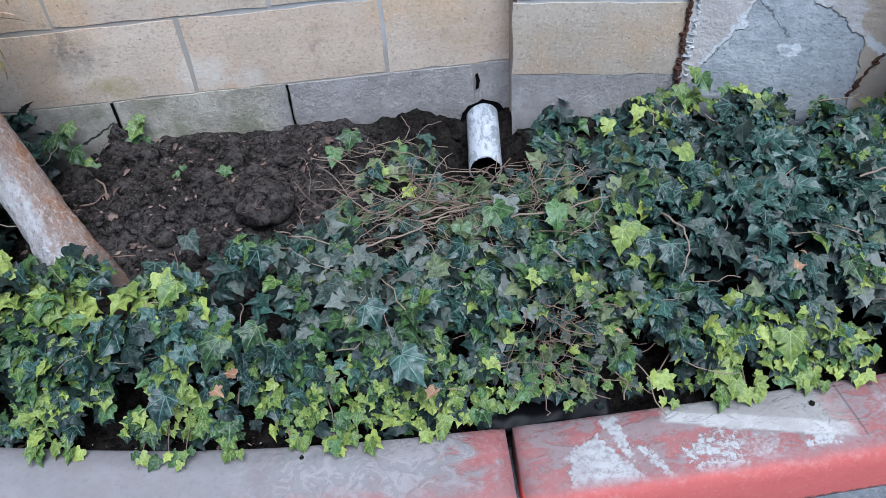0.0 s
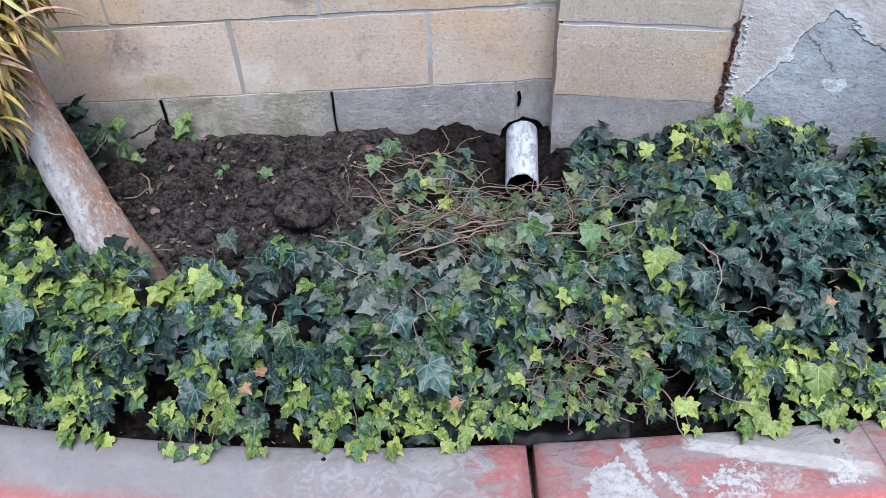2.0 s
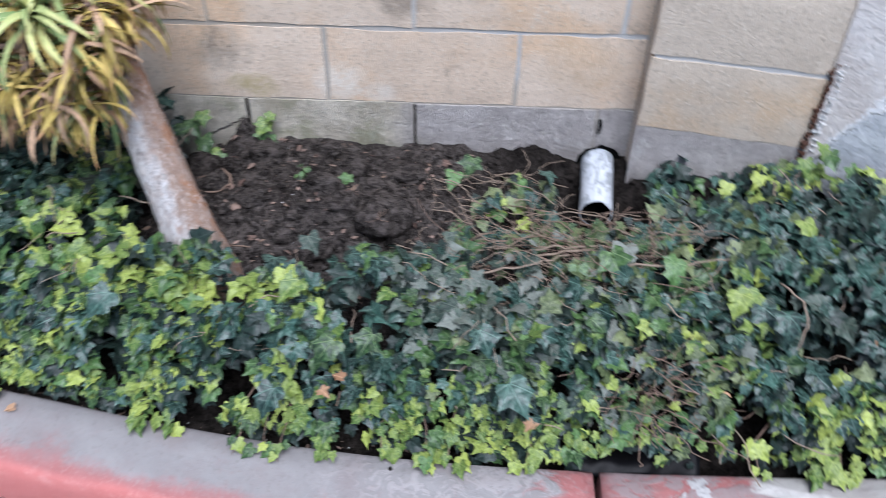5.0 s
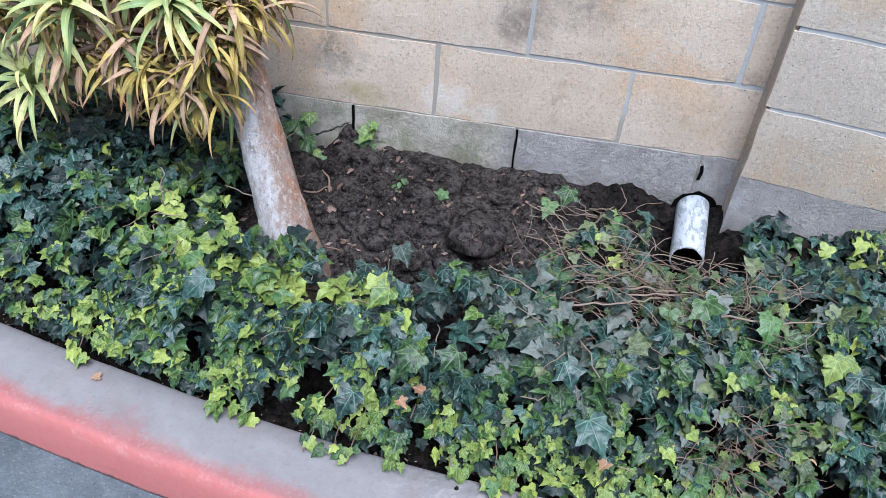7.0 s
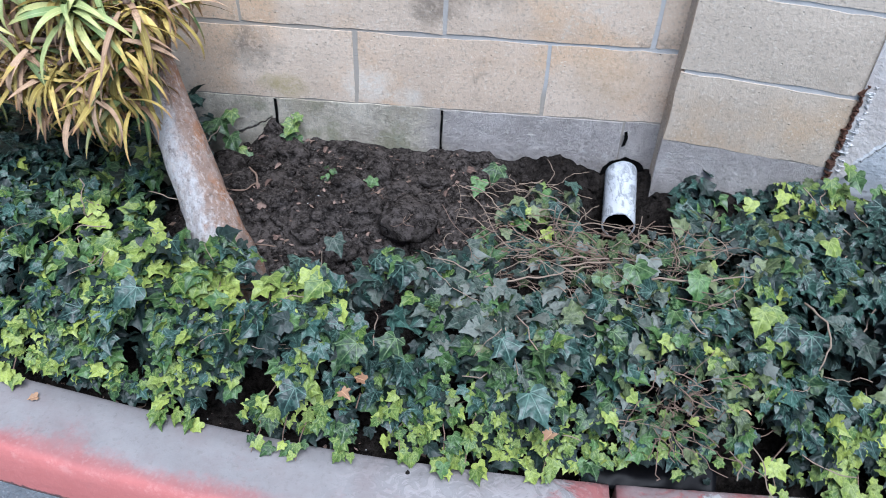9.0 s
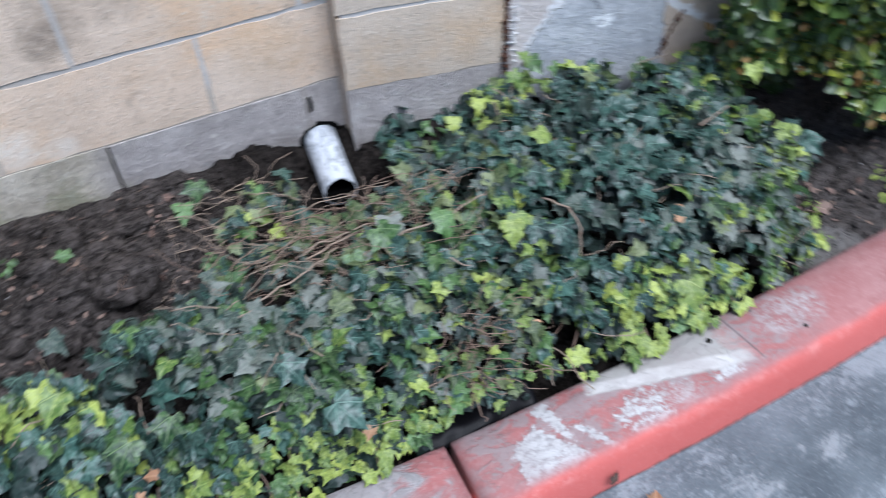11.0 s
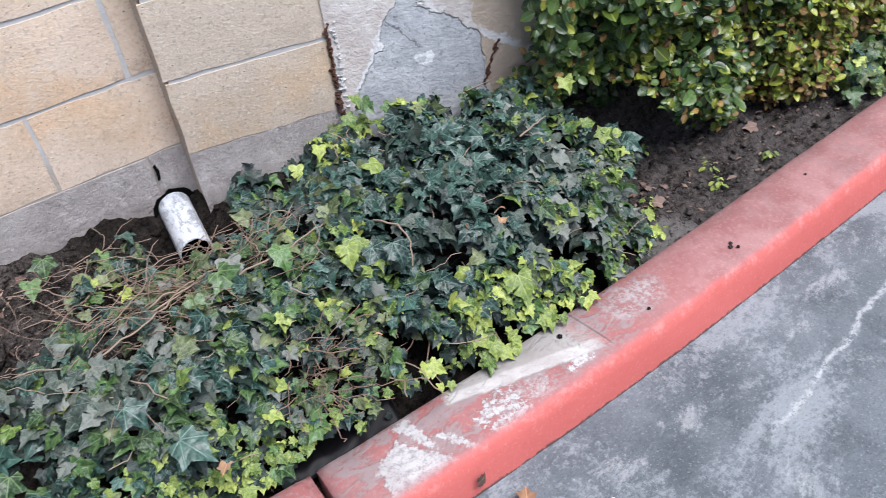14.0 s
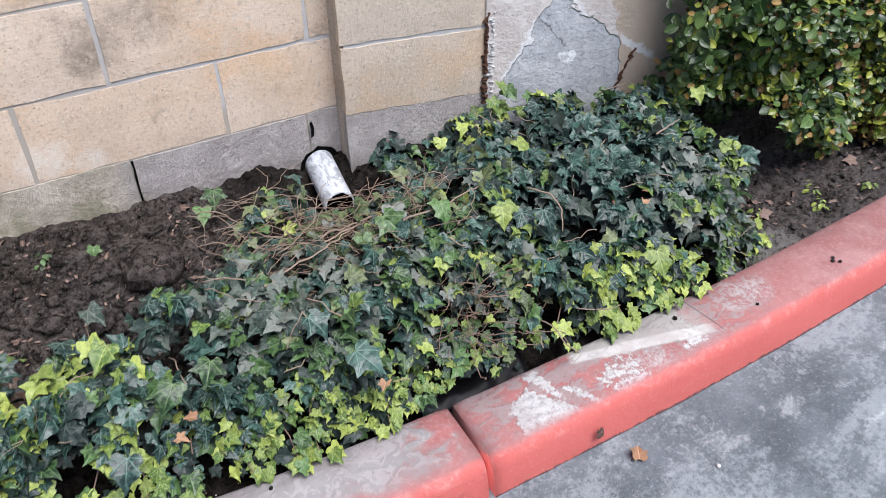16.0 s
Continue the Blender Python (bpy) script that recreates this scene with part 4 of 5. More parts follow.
def oval_shape(wide=1.0, bend=0.25):
    half = [(x, y * wide) for x, y in ((0.10, 0.16), (0.30, 0.32), (0.58, 0.35), (0.84, 0.22))]
    out = [(0.0, 0.0)] + half + [(1.0, 0.0)] + [(x, -y) for x, y in half[::-1]]
    pts = out + [(0.3, 0.0), (0.65, 0.0)]
    n = len(out)
    verts = [(x, y, 0.35 * abs(y) - bend * (x - 0.4) ** 2 + 0.03) for x, y in pts]
    faces = []
    for i in range(n):
        j = (i + 1) % n
        faces.append((i, j, n + 1 if 3 <= i <= 6 else n))
    faces += [(3, n + 1, n), (n, n + 1, 7)]
    return np.array(verts), faces, np.array(pts)


IVY_SHAPES = [ivy_shape(l, b, f, i, k) for i, (l, b, f, k) in enumerate(((1.0, 1.0, 0.25, 1.0), (0.85, 1.1, 0.1, 0.9), (1.1, 0.85, 0.35, 1.1), (0.7, 1.1, 0.15, 0.85), (1.0, 0.95, 0.05, 1.0), (0.9, 1.05, 0.4, 0.95), (1.05, 1.0, 0.2, 1.15), (0.78, 1.0, 0.3, 0.8)))]
OVAL = oval_shape()
OVALS = [oval_shape(1.0, 0.25), oval_shape(0.8, 0.5), oval_shape(1.1, -0.2), oval_shape(0.9, 0.1)]


def leaf_frames(normals, tips):
    n = normals / np.linalg.norm(normals, axis=1)[:, None]
    t = tips - (tips * n).sum(1)[:, None] * n
    t /= np.linalg.norm(t, axis=1)[:, None]
    return t, np.cross(n, t), n


def leaf_mass(name, shapes, pick, at, normals, tips, size, mats, which):
    """One mesh of many leaves. pick: shape of each leaf, which: material of each leaf."""
    t, b, n = leaf_frames(normals, tips)
    V, F, U, M, base = [], [], [], [], 0
    for i in range(len(at)):
        sv, sf, su = shapes[pick[i]]
        p = at[i] + size[i] * (sv[:, :1] * t[i] + sv[:, 1:2] * b[i] + sv[:, 2:] * n[i])
        V.append(p)
        U.append(su)
        F += [tuple(k + base for k in f) for f in sf]
        M += [which[i]] * len(sf)
        base += len(sv)
    return mesh_from(name, np.concatenate(V), F, mats, M, np.concatenate(U))


def leaf_matrix(at, t, b, n, s):
    return Matrix(((t[0] * s, b[0] * s, n[0] * s, at[0]), (t[1] * s, b[1] * s, n[1] * s, at[1]), (t[2] * s, b[2] * s, n[2] * s, at[2]), (0, 0, 0, 1)))


def blob(x, y, cx, cy, rx, ry):
    return np.exp(-(((x - cx) / rx) ** 2 + ((y - cy) / ry) ** 2))


def canopy(x, y):
    """Height of the top of the ivy mat."""
    d = y - kerb_curve(x)
    z = 0.098 + 0.215 * (1 - np.exp(-np.maximum(d - 0.006, 0) / 0.07))
    z -= 0.035 * blob(x, y, 0.1, -0.33, 0.2, 0.1)
    z -= 0.022 * blob(x, y, -0.46, -0.5, 0.17, 0.07)
    z += 0.025 * blob(x, y, 0.62, -0.25, 0.25, 0.13)
    z -= 0.1 * blob(x, y, 0.37, -0.1, 0.15, 0.1)
    z -= 0.03 * blob(x, y, 0.0, -0.2, 0.13, 0.1)
    z -= 0.08 * smoothstep(0.86, 1.03, x - 0.28 * (y + 0.5))
    return z


def bare(x, y):
    """How bare the bed is, 0 to 1."""
    mound = smoothstep(1.0, 0.6, ((x + 0.37) / 0.34) ** 4 + ((y + 0.205) / 0.275) ** 4)
    trench = smoothstep(1.0, 0.6, ((x - 0.08) / 0.24) ** 4 + ((y + 0.06) / 0.12) ** 4)
    pipe = smoothstep(1.0, 0.7, ((x - 0.19) / 0.1) ** 4 + ((y + 0.14) / 0.175) ** 4)
    hole = smoothstep(1.0, 0.5, ((x - 0.268) / 0.07) ** 2 + ((y + 0.678) / 0.027) ** 2)
    end = smoothstep(0.95, 1.05, x - 0.1 * (y + 0.5) + 0.04 * np.sin(y * 37))
    trunk = smoothstep(1.0, 0.6, ((x + 0.56) / 0.075) ** 2 + ((y + 0.405) / 0.068) ** 2)
    hollow = smoothstep(1.0, 0.6, ((x - 1.03) / 0.09) ** 2 + ((y + 0.27) / 0.1) ** 2)
    return np.clip(mound + trench + pipe + hole + end + trunk + hollow, 0, 1)


def scatter_ivy(count, x0, x1, seed):
    """Places, attitudes, sizes and kinds of the ivy leaves, in a loose top layer over deeper ones coloured darker for
    shade.
    """
    r = np.random.default_rng(seed)
    x = r.uniform(x0, x1, count)
    k = kerb_curve(x)
    top = np.where(x < 0.25, wall_y(x), np.where(x < 0.58, PIL_Y0, -0.06 - 0.2 * np.maximum(x - 0.58, 0))) - 0.025
    y = k + 0.012 + (top - k) * r.random(count) ** 1.1
    d = y - k
    vine = blob(x, y, 0.14, -0.37, 0.24, 0.1)
    brown = blob(x, y, 0.3, -0.6, 0.1, 0.06)
    back_bed = blob(x, y, 0.0, -0.2, 0.15, 0.1)
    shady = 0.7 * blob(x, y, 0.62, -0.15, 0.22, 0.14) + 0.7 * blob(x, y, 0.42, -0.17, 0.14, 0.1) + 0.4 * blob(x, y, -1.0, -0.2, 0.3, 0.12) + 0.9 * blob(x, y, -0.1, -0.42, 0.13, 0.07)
    p = (1 - bare(x, y)) * (1 - 0.68 * vine) * (1 - 0.3 * brown)
    back = np.where(x > 0.3, top - y, 1.0)
    ok = r.random(count) < p * (1 - 0.4 * back_bed)
    x, y, d, vine, brown, shady, back, back_bed = x[ok], y[ok], d[ok], vine[ok], brown[ok], shady[ok], back[ok], back_bed[ok]
    n = len(x)
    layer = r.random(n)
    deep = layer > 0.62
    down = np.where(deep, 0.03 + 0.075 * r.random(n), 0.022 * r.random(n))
    rough = np.array([0.045 * ripple(a, b, 9, 4.4) + 0.04 * ripple(a, b, 22, 7.7) for a, b in zip(x, y)])
    sparse = np.array([ripple(a, b, 17, 12.7) + 0.6 * ripple(a, b, 34, 2.7) for a, b in zip(x, y)])
    thin = np.minimum(1, (d + 0.02) / 0.12)
    z = canopy(x, y) + rough * thin - down * thin
    front = np.exp(-np.maximum(d, 0) / 0.06)
    nrm = np.stack([r.normal(0, 0.62, n), -0.35 - 0.5 * front - 0.2 * shady + r.normal(0, 0.62, n), np.full(n, 1.0)], 1)
    ang = r.normal(-math.pi / 2, 1.15, n)
    tip = np.stack([np.cos(ang), np.sin(ang), -0.4 - 0.4 * front], 1)
    patch = np.array([ripple(a, b, 5.5, 9.1) for a, b in zip(x, y)])
    clump = np.array([ripple(a, b, 12, 1.9) for a, b in zip(x, y)])
    young = 0.9 * np.exp(-np.maximum(d - 0.03, 0) / 0.025) * (0.7 + 0.9 * clump)
    young += 0.75 * blob(x, y, -0.47, -0.545, 0.17, 0.04) + 0.6 * blob(x, y, -0.72, -0.46, 0.11, 0.12) + 0.3 * blob(x, y, 0.95, -0.36, 0.08, 0.15)
    young += 0.25 * blob(x, y, 0.6, -0.1, 0.2, 0.04) + 0.25 * blob(x, y, -0.05, -0.15, 0.1, 0.08) + 0.3 * blob(x, y, 0.41, -0.46, 0.05, 0.06) + 0.25 * blob(x, y, 0.62, -0.62, 0.12, 0.05)
    young += 0.03 + 0.3 * np.maximum(clump - 0.3, 0)
    young += 0.75 * np.exp(-np.maximum(back, 0) / 0.03) * (0.7 + 0.9 * clump) * smoothstep(0.42, 0.6, x)
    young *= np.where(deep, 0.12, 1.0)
    dusty = 0.6 * blob(x, y, -0.02, -0.54, 0.14, 0.06) + 0.08 * blob(x, y, 0.4, -0.5, 0.6, 0.12) + 0.12 * vine + 0.22 * blob(x, y, 0.05, -0.46, 0.22, 0.07) + 0.75 * blob(x, y, 0.88, -0.46, 0.16, 0.14) + 0.25 * brown
    mid = 0.14 + 0.3 * smoothstep(0.7, 0.9, x) + 0.5 * vine + 0.4 * patch + 0.4 * brown + 0.55 * np.exp(-np.maximum(d - 0.03, 0) / 0.06) + 0.6 * blob(x, y, -0.65, -0.45, 0.22, 0.12)
    # darkest kind puts shade into colour: most deep leaves, more in shady spots
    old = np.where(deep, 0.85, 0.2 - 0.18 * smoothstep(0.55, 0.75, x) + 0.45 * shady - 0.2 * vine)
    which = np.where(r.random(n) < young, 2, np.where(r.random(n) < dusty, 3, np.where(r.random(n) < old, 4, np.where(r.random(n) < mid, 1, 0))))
    wilt = (r.random(n) < 0.6 * vine + 0.4 * brown + 0.6 * back_bed + 0.04 * smoothstep(-0.2, 0.0, x)) & (which != 4) & (which != 2)
    which = np.where(wilt, 5, which)
    size = np.where(which == 2, 0.017 + 0.019 * r.random(n), 0.020 + 0.028 * r.random(n) ** 1.6) * (1 - 0.3 * vine - 0.3 * brown - 0.25 * back_bed)
    size *= 1 - 0.25 * np.exp(-np.maximum(d - 0.02, 0) / 0.04)
    size *= 1 + 0.2 * (which == 2) * (d > 0.1)
    go = r.random(n) < np.where(deep, np.clip(0.5 + 0.9 * sparse, 0.08, 1), np.clip(0.8 + 2.3 * sparse + 0.8 * (brown > 0.2) + 0.35 * front + 0.6 * blob(x, y, -0.53, -0.51, 0.09, 0.05), 0.0, 1))
    pick = r.integers(0, 8, n)
    return np.stack([x, y, z], 1)[go], nrm[go], tip[go], size[go], which[go], pick[go], down[go]


def build_ivy():
    bed = empty_thing("ivy", (0.2, -0.4, 0.06), "dense trailing ivy with dark and yellow-green lobed leaves", "ivy", kind="stuff")
    at, nrm, tip, size, which, pick, down = scatter_ivy(30000, -1.6, 1.1, 21)
    near = np.flatnonzero((down < 0.025) & (at[:, 0] > -0.35) & (at[:, 0] < 0.75) & (at[:, 1] < -0.42))[:300]
    mask = np.ones(len(at), bool)
    mask[near] = False
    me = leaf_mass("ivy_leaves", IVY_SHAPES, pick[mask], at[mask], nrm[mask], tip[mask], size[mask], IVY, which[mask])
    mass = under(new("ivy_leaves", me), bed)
    tagged(mass, "mass of overlapping ivy leaves", kind="stuff")
    t, b, n = leaf_frames(nrm, tip)
    shared = {}
    for i in near:
        key = (int(pick[i]), int(which[i]))
        if key not in shared:
            sv, sf, su = IVY_SHAPES[key[0]]
            shared[key] = mesh_from("leaf", sv, sf, [IVY[key[1]]], uv=su)
        ob = new("leaf", shared[key])
        ob.parent = bed
        ob.matrix_parent_inverse = Matrix.Translation(-Vector(bed.location))
        ob.matrix_basis = leaf_matrix(at[i], t[i], b[i], n[i], size[i])
    return bed


def hero_leaves(bed):
    """Large single leaves that stand out above the mat."""
    r = random.Random(23)
    for x, y, z, s, m in (
        (0.525, -0.30, 0.345, 0.042, 2), (0.955, -0.3, 0.37, 0.036, 2), (0.613, -0.675, 0.30, 0.05, 2), (-0.30, -0.565, 0.325, 0.048, 2), (-0.325, -0.55, 0.33, 0.04, 2),
        (0.045, -0.19, 0.27, 0.045, 1), (-0.328, -0.417, 0.285, 0.04, 3), (0.054, -0.687, 0.285, 0.06, 0), (-0.60, -0.62, 0.30, 0.055, 0), (0.197, -0.414, 0.325, 0.055, 1),
        (0.40, -0.49, 0.335, 0.043, 2), (0.415, -0.47, 0.33, 0.04, 2), (0.47, -0.52, 0.33, 0.05, 0), (-0.306, -0.715, 0.235, 0.052, 0), (-0.22, -0.66, 0.3, 0.05, 1),
        (-0.16, -0.65, 0.315, 0.045, 1), (0.0, -0.62, 0.32, 0.048, 0), (0.56, -0.10, 0.335, 0.036, 2), (0.60, -0.095, 0.35, 0.04, 1), (0.585, -0.09, 0.365, 0.03, 2), (0.64, -0.11, 0.335, 0.036, 1), (0.43, -0.12, 0.275, 0.034, 2),
        (0.49, -0.1, 0.29, 0.034, 2), (0.74, -0.13, 0.32, 0.04, 1), (0.80, -0.16, 0.33, 0.042, 1), (-0.07, -0.13, 0.28, 0.045, 1), (-0.1, -0.17, 0.27, 0.04, 1), (-0.72, -0.2, 0.25, 0.05, 1),
        (-0.22, -0.30, 0.27, 0.03, 0), (-0.31, -0.2, 0.26, 0.028, 1), (0.3, -0.44, 0.34, 0.045, 1), (0.22, -0.4, 0.33, 0.05, 3), (-0.52, -0.06, 0.27, 0.04, 2), (-0.515, -0.07, 0.235, 0.035, 1), (-0.53, -0.065, 0.25, 0.032, 1), (-0.505, -0.06, 0.29, 0.025, 2), (-0.64, -0.12, 0.255, 0.045, 1), (-0.665, -0.105, 0.285, 0.045, 1), (-0.62, -0.13, 0.235, 0.04, 2), (-0.69, -0.1, 0.27, 0.045, 1), (-0.6, -0.13, 0.225, 0.035, 1), (-0.64, -0.1, 0.305, 0.035, 2),
    ):
        nrm = np.array([[r.uniform(-0.35, 0.35), r.uniform(-0.9, -0.4), 1.0]])
        tip = np.array([[r.uniform(-0.8, 0.8), -1.0, -0.4]])
        t, b, n = leaf_frames(nrm, tip)
        sv, sf, su = IVY_SHAPES[r.randrange(8)]
        ob = new("leaf", mesh_from("leaf", sv, sf, [IVY[m]], uv=su))
        ob.parent = bed
        ob.matrix_parent_inverse = Matrix.Translation(-Vector(bed.location))
        ob.matrix_basis = leaf_matrix((x, y, z), t[0], b[0], n[0], s)


def build_sprigs(bed):
    """Young shoots that trail over the kerb."""
    r = random.Random(41)
    stems, V, F, U, M, o = [], [], [], [], [], 0
    for x, reach in ((-0.83, 0.02), (-0.57, 0.03), (-0.50, 0.012), (-0.378, 0.045), (-0.302, 0.045), (-0.33, 0.03), (-0.219, 0.022), (-0.14, 0.01), (-0.062, 0.035), (-0.03, 0.012), (0.094, 0.01), (0.459, 0.004), (0.564, 0.008), (0.60, 0.012), (0.708, 0.012), (0.77, 0.01)):
        k = float(kerb_curve(x))
        p0, p1 = Vector((x + r.uniform(-0.03, 0.03), k + 0.06, 0.17)), Vector((x, k - reach, KERB_TOP + 0.008))
        pts = [p0, Vector((x + r.uniform(-0.01, 0.01), k + 0.025, 0.14)), Vector((x + r.uniform(-0.01, 0.01), k - 0.2 * reach, 0.115)), p1]
        stems.append(tube(pts, [0.0014, 0.0012, 0.001, 0.0007], 4))
        for i in range(6):
            u = r.random() ** 0.6
            seg = min(int(u * 3), 2)
            c = pts[seg].lerp(pts[seg + 1], u * 3 - seg) + Vector((r.uniform(-0.022, 0.022), r.uniform(-0.008, 0.008), r.uniform(0, 0.012)))
            t, b, n = leaf_frames(np.array([[r.uniform(-0.5, 0.5), r.uniform(-1.0, -0.2), 1.0]]), np.array([[r.uniform(-1, 1), -1.0, -0.5]]))
            sv, sf, su = IVY_SHAPES[r.randrange(8)]
            s = r.uniform(0.016, 0.034)
            c.z = max(c.z, KERB_TOP + 0.006 + s * 0.25)
            V.append(np.array(c) + s * (sv[:, :1] * t[0] + sv[:, 1:2] * b[0] + sv[:, 2:] * n[0]))
            U.append(su)
            F += [tuple(q + o for q in g) for g in sf]
            M += [2 if r.random() < 0.85 else 1] * len(sf)
            o += len(sv)
    ob = under(new("shoots", mesh_from("shoots", np.concatenate(V), F, IVY, M, np.concatenate(U))), bed)
    tagged(ob, "yellow-green young shoots trailing over the kerb", kind="stuff")
    v, f = join_sets(stems)
    tagged(under(new("shoot_stems", mesh_from("shoot_stems", v, f, [VINE])), bed), "thin stems of the shoots", kind="stuff")


def wander(r, p, d, length, steps, wobble, floor=None):
    pts = [Vector(p)]
    d = Vector(d).normalized()
    for _ in range(steps):
        d = (d + Vector((r.gauss(0, wobble), r.gauss(0, wobble), r.gauss(0, wobble * 0.6)))).normalized()
        q = pts[-1] + d * length / steps
        if floor:
            q.z = max(q.z, floor(q.x, q.y))
        pts.append(q)
    return pts


def build_vines(bed):
    r = random.Random(5)
    bare_sets, fine_sets = [], []
    lie = lambda x, y: float(canopy(np.array([x]), np.array([y]))[0])
    clear = lambda pts: not any(0.12 < q.x < 0.27 and q.y > -0.25 for q in pts)
    # a tangled bundle of bare woody runners in front of the drain pipe
    for i in range(85):
        y = r.gauss(-0.33, 0.035) if i < 45 else r.uniform(-0.49, -0.27)
        x = r.uniform(-0.02, 0.26)
        pts = wander(r, (x, y, lie(x, y) + r.uniform(-0.035, 0.014)), (r.choice((1, 1, -0.8)), r.uniform(-0.25, 0.25), r.uniform(-0.08, 0.08)), r.uniform(0.08, 0.22), 14, 0.2, lambda a, b: soil_z(a, b) + 0.012)
        if clear(pts):
            w = r.uniform(0.0006, 0.0014)
            (bare_sets if r.random() < 0.6 else fine_sets).append(tube(pts, [w * (1 - 0.03 * k) for k in range(len(pts))], 5))
    for i in range(40):
        x, y = r.uniform(-0.06, 0.08), r.uniform(-0.29, -0.13)
        pts = wander(r, (x, y, lie(x, y) + r.uniform(-0.05, 0.012)), (r.choice((1, -1)), r.uniform(-0.5, 0.5), r.uniform(-0.1, 0.25)), r.uniform(0.05, 0.13), 10, 0.3, lambda a, b: soil_z(a, b) + 0.01)
        if clear(pts):
            fine_sets.append(tube(pts, [r.uniform(0.0005, 0.0011)] * len(pts), 4))
    # stout pale runners lying on top
    for line in (((-0.045, -0.50, 0.305), (-0.01, -0.487, 0.312), (0.025, -0.478, 0.32), (0.06, -0.462, 0.318), (0.10, -0.447, 0.326), (0.13, -0.425, 0.318)), ((0.06, -0.39, 0.285), (0.10, -0.382, 0.295), (0.135, -0.377, 0.292), (0.17, -0.37, 0.297), (0.21, -0.362, 0.29)), ((0.05, -0.405, 0.282), (0.09, -0.402, 0.292), (0.14, -0.39, 0.298), (0.19, -0.384, 0.296)), ((0.22, -0.44, 0.32), (0.27, -0.437, 0.328), (0.32, -0.43, 0.325), (0.37, -0.41, 0.335), (0.41, -0.39, 0.33)), ((0.46, -0.47, 0.35), (0.485, -0.51, 0.355), (0.49, -0.55, 0.345), (0.475, -0.585, 0.325)), ((0.79, -0.40, 0.35), (0.83, -0.385, 0.355), (0.865, -0.37, 0.35))):
        fine = [Vector(line[0])]
        for p, q in zip(line, line[1:]):
            for k in (1, 2, 3):
                fine.append(Vector(p).lerp(Vector(q), k / 3) + Vector((r.gauss(0, 0.0018), r.gauss(0, 0.0018), r.gauss(0, 0.0018))))
        fine_sets.append(tube(fine, [0.002 * (1 - 0.5 * k / len(fine)) for k in range(len(fine))], 6))
    for _ in range(130):
        x, y = r.gauss(0.29, 0.05), r.gauss(-0.61, 0.03)
        a = r.uniform(0, 6.28)
        pts = wander(r, (x, y, 0.24 + r.uniform(-0.1, 0.04)), (math.cos(a), math.sin(a), r.uniform(-0.6, 0.3)), r.uniform(0.03, 0.1), 7, 0.4)
        bare_sets.append(tube(pts, [r.uniform(0.0004, 0.001)] * len(pts), 4))
    for _ in range(200):
        x, y = r.gauss(0.13, 0.13), min(r.gauss(-0.38, 0.06), -0.27)
        a = r.uniform(0, 6.28)
        pts = wander(r, (x, y, lie(x, y) + r.uniform(-0.06, 0.025)), (math.cos(a), math.sin(a) * 0.6, r.uniform(-0.2, 0.4)), r.uniform(0.03, 0.11), 8, 0.4)
        if clear(pts):
            (bare_sets if r.random() < 0.5 else fine_sets).append(tube(pts, [r.uniform(0.0004, 0.001)] * len(pts), 4))
    for _ in range(190):
        x, y = r.uniform(-0.9, 1.0), r.uniform(-0.66, -0.15)
        if y < float(kerb_curve(x)) + 0.02 or bare(np.array([x]), np.array([y]))[0] > 0.3:
            continue
        a = r.uniform(0, 6.28)
        pts = wander(r, (x, y, lie(x, y) - r.uniform(-0.012, 0.05)), (math.cos(a), math.sin(a), r.uniform(-0.2, 0.35)), r.uniform(0.04, 0.12), 8, 0.3)
        if clear(pts):
            fine_sets.append(tube(pts, [r.uniform(0.0006, 0.0014)] * len(pts), 4))
    for k, (sets, label) in enumerate(((bare_sets, "bare brown woody runners"), (fine_sets, "thin pale ivy stems"))):
        v, f = join_sets(sets)
        ob = under(new("runners" if k == 0 else "stems", mesh_from("stems", v, f, [VINE if k == 0 else PALE_VINE])), bed)
        tagged(ob, label, kind="stuff")


# ---- tree ----
def strap_leaf(r, length, width, droop):
    """A channelled strap leaf in its own frame: sets out along x and arches over to hang; the tip narrows to a point."""
    n = 9
    verts, uv, faces = [], [], []
    x = z = 0.0
    pitch, sway = 0.25, r.uniform(-0.12, 0.12)
    for i in range(n + 1):
        u = i / n
        w = width * (0.55 + 0.45 * min(u / 0.3, 1)) * (1 - max(u - 0.45, 0) / 0.55) ** 0.7 + 0.0003
        y = sway * length * u * u
        verts += [(x, y - w, z + 0.4 * w), (x, y, z), (x, y + w, z + 0.4 * w)]
        uv += [(u, -0.5), (u, 0), (u, 0.5)]
        x += length / n * math.cos(pitch)
        z += length / n * math.sin(pitch)
        pitch -= droop * (0.5 + u) * 3.0 / n
        pitch = max(pitch, -1.75)
    for i in range(n):
        for k in range(2):
            faces.append((i * 3 + k, i * 3 + k + 1, i * 3 + k + 4, i * 3 + k + 3))
    return np.array(verts), faces, np.array(uv)


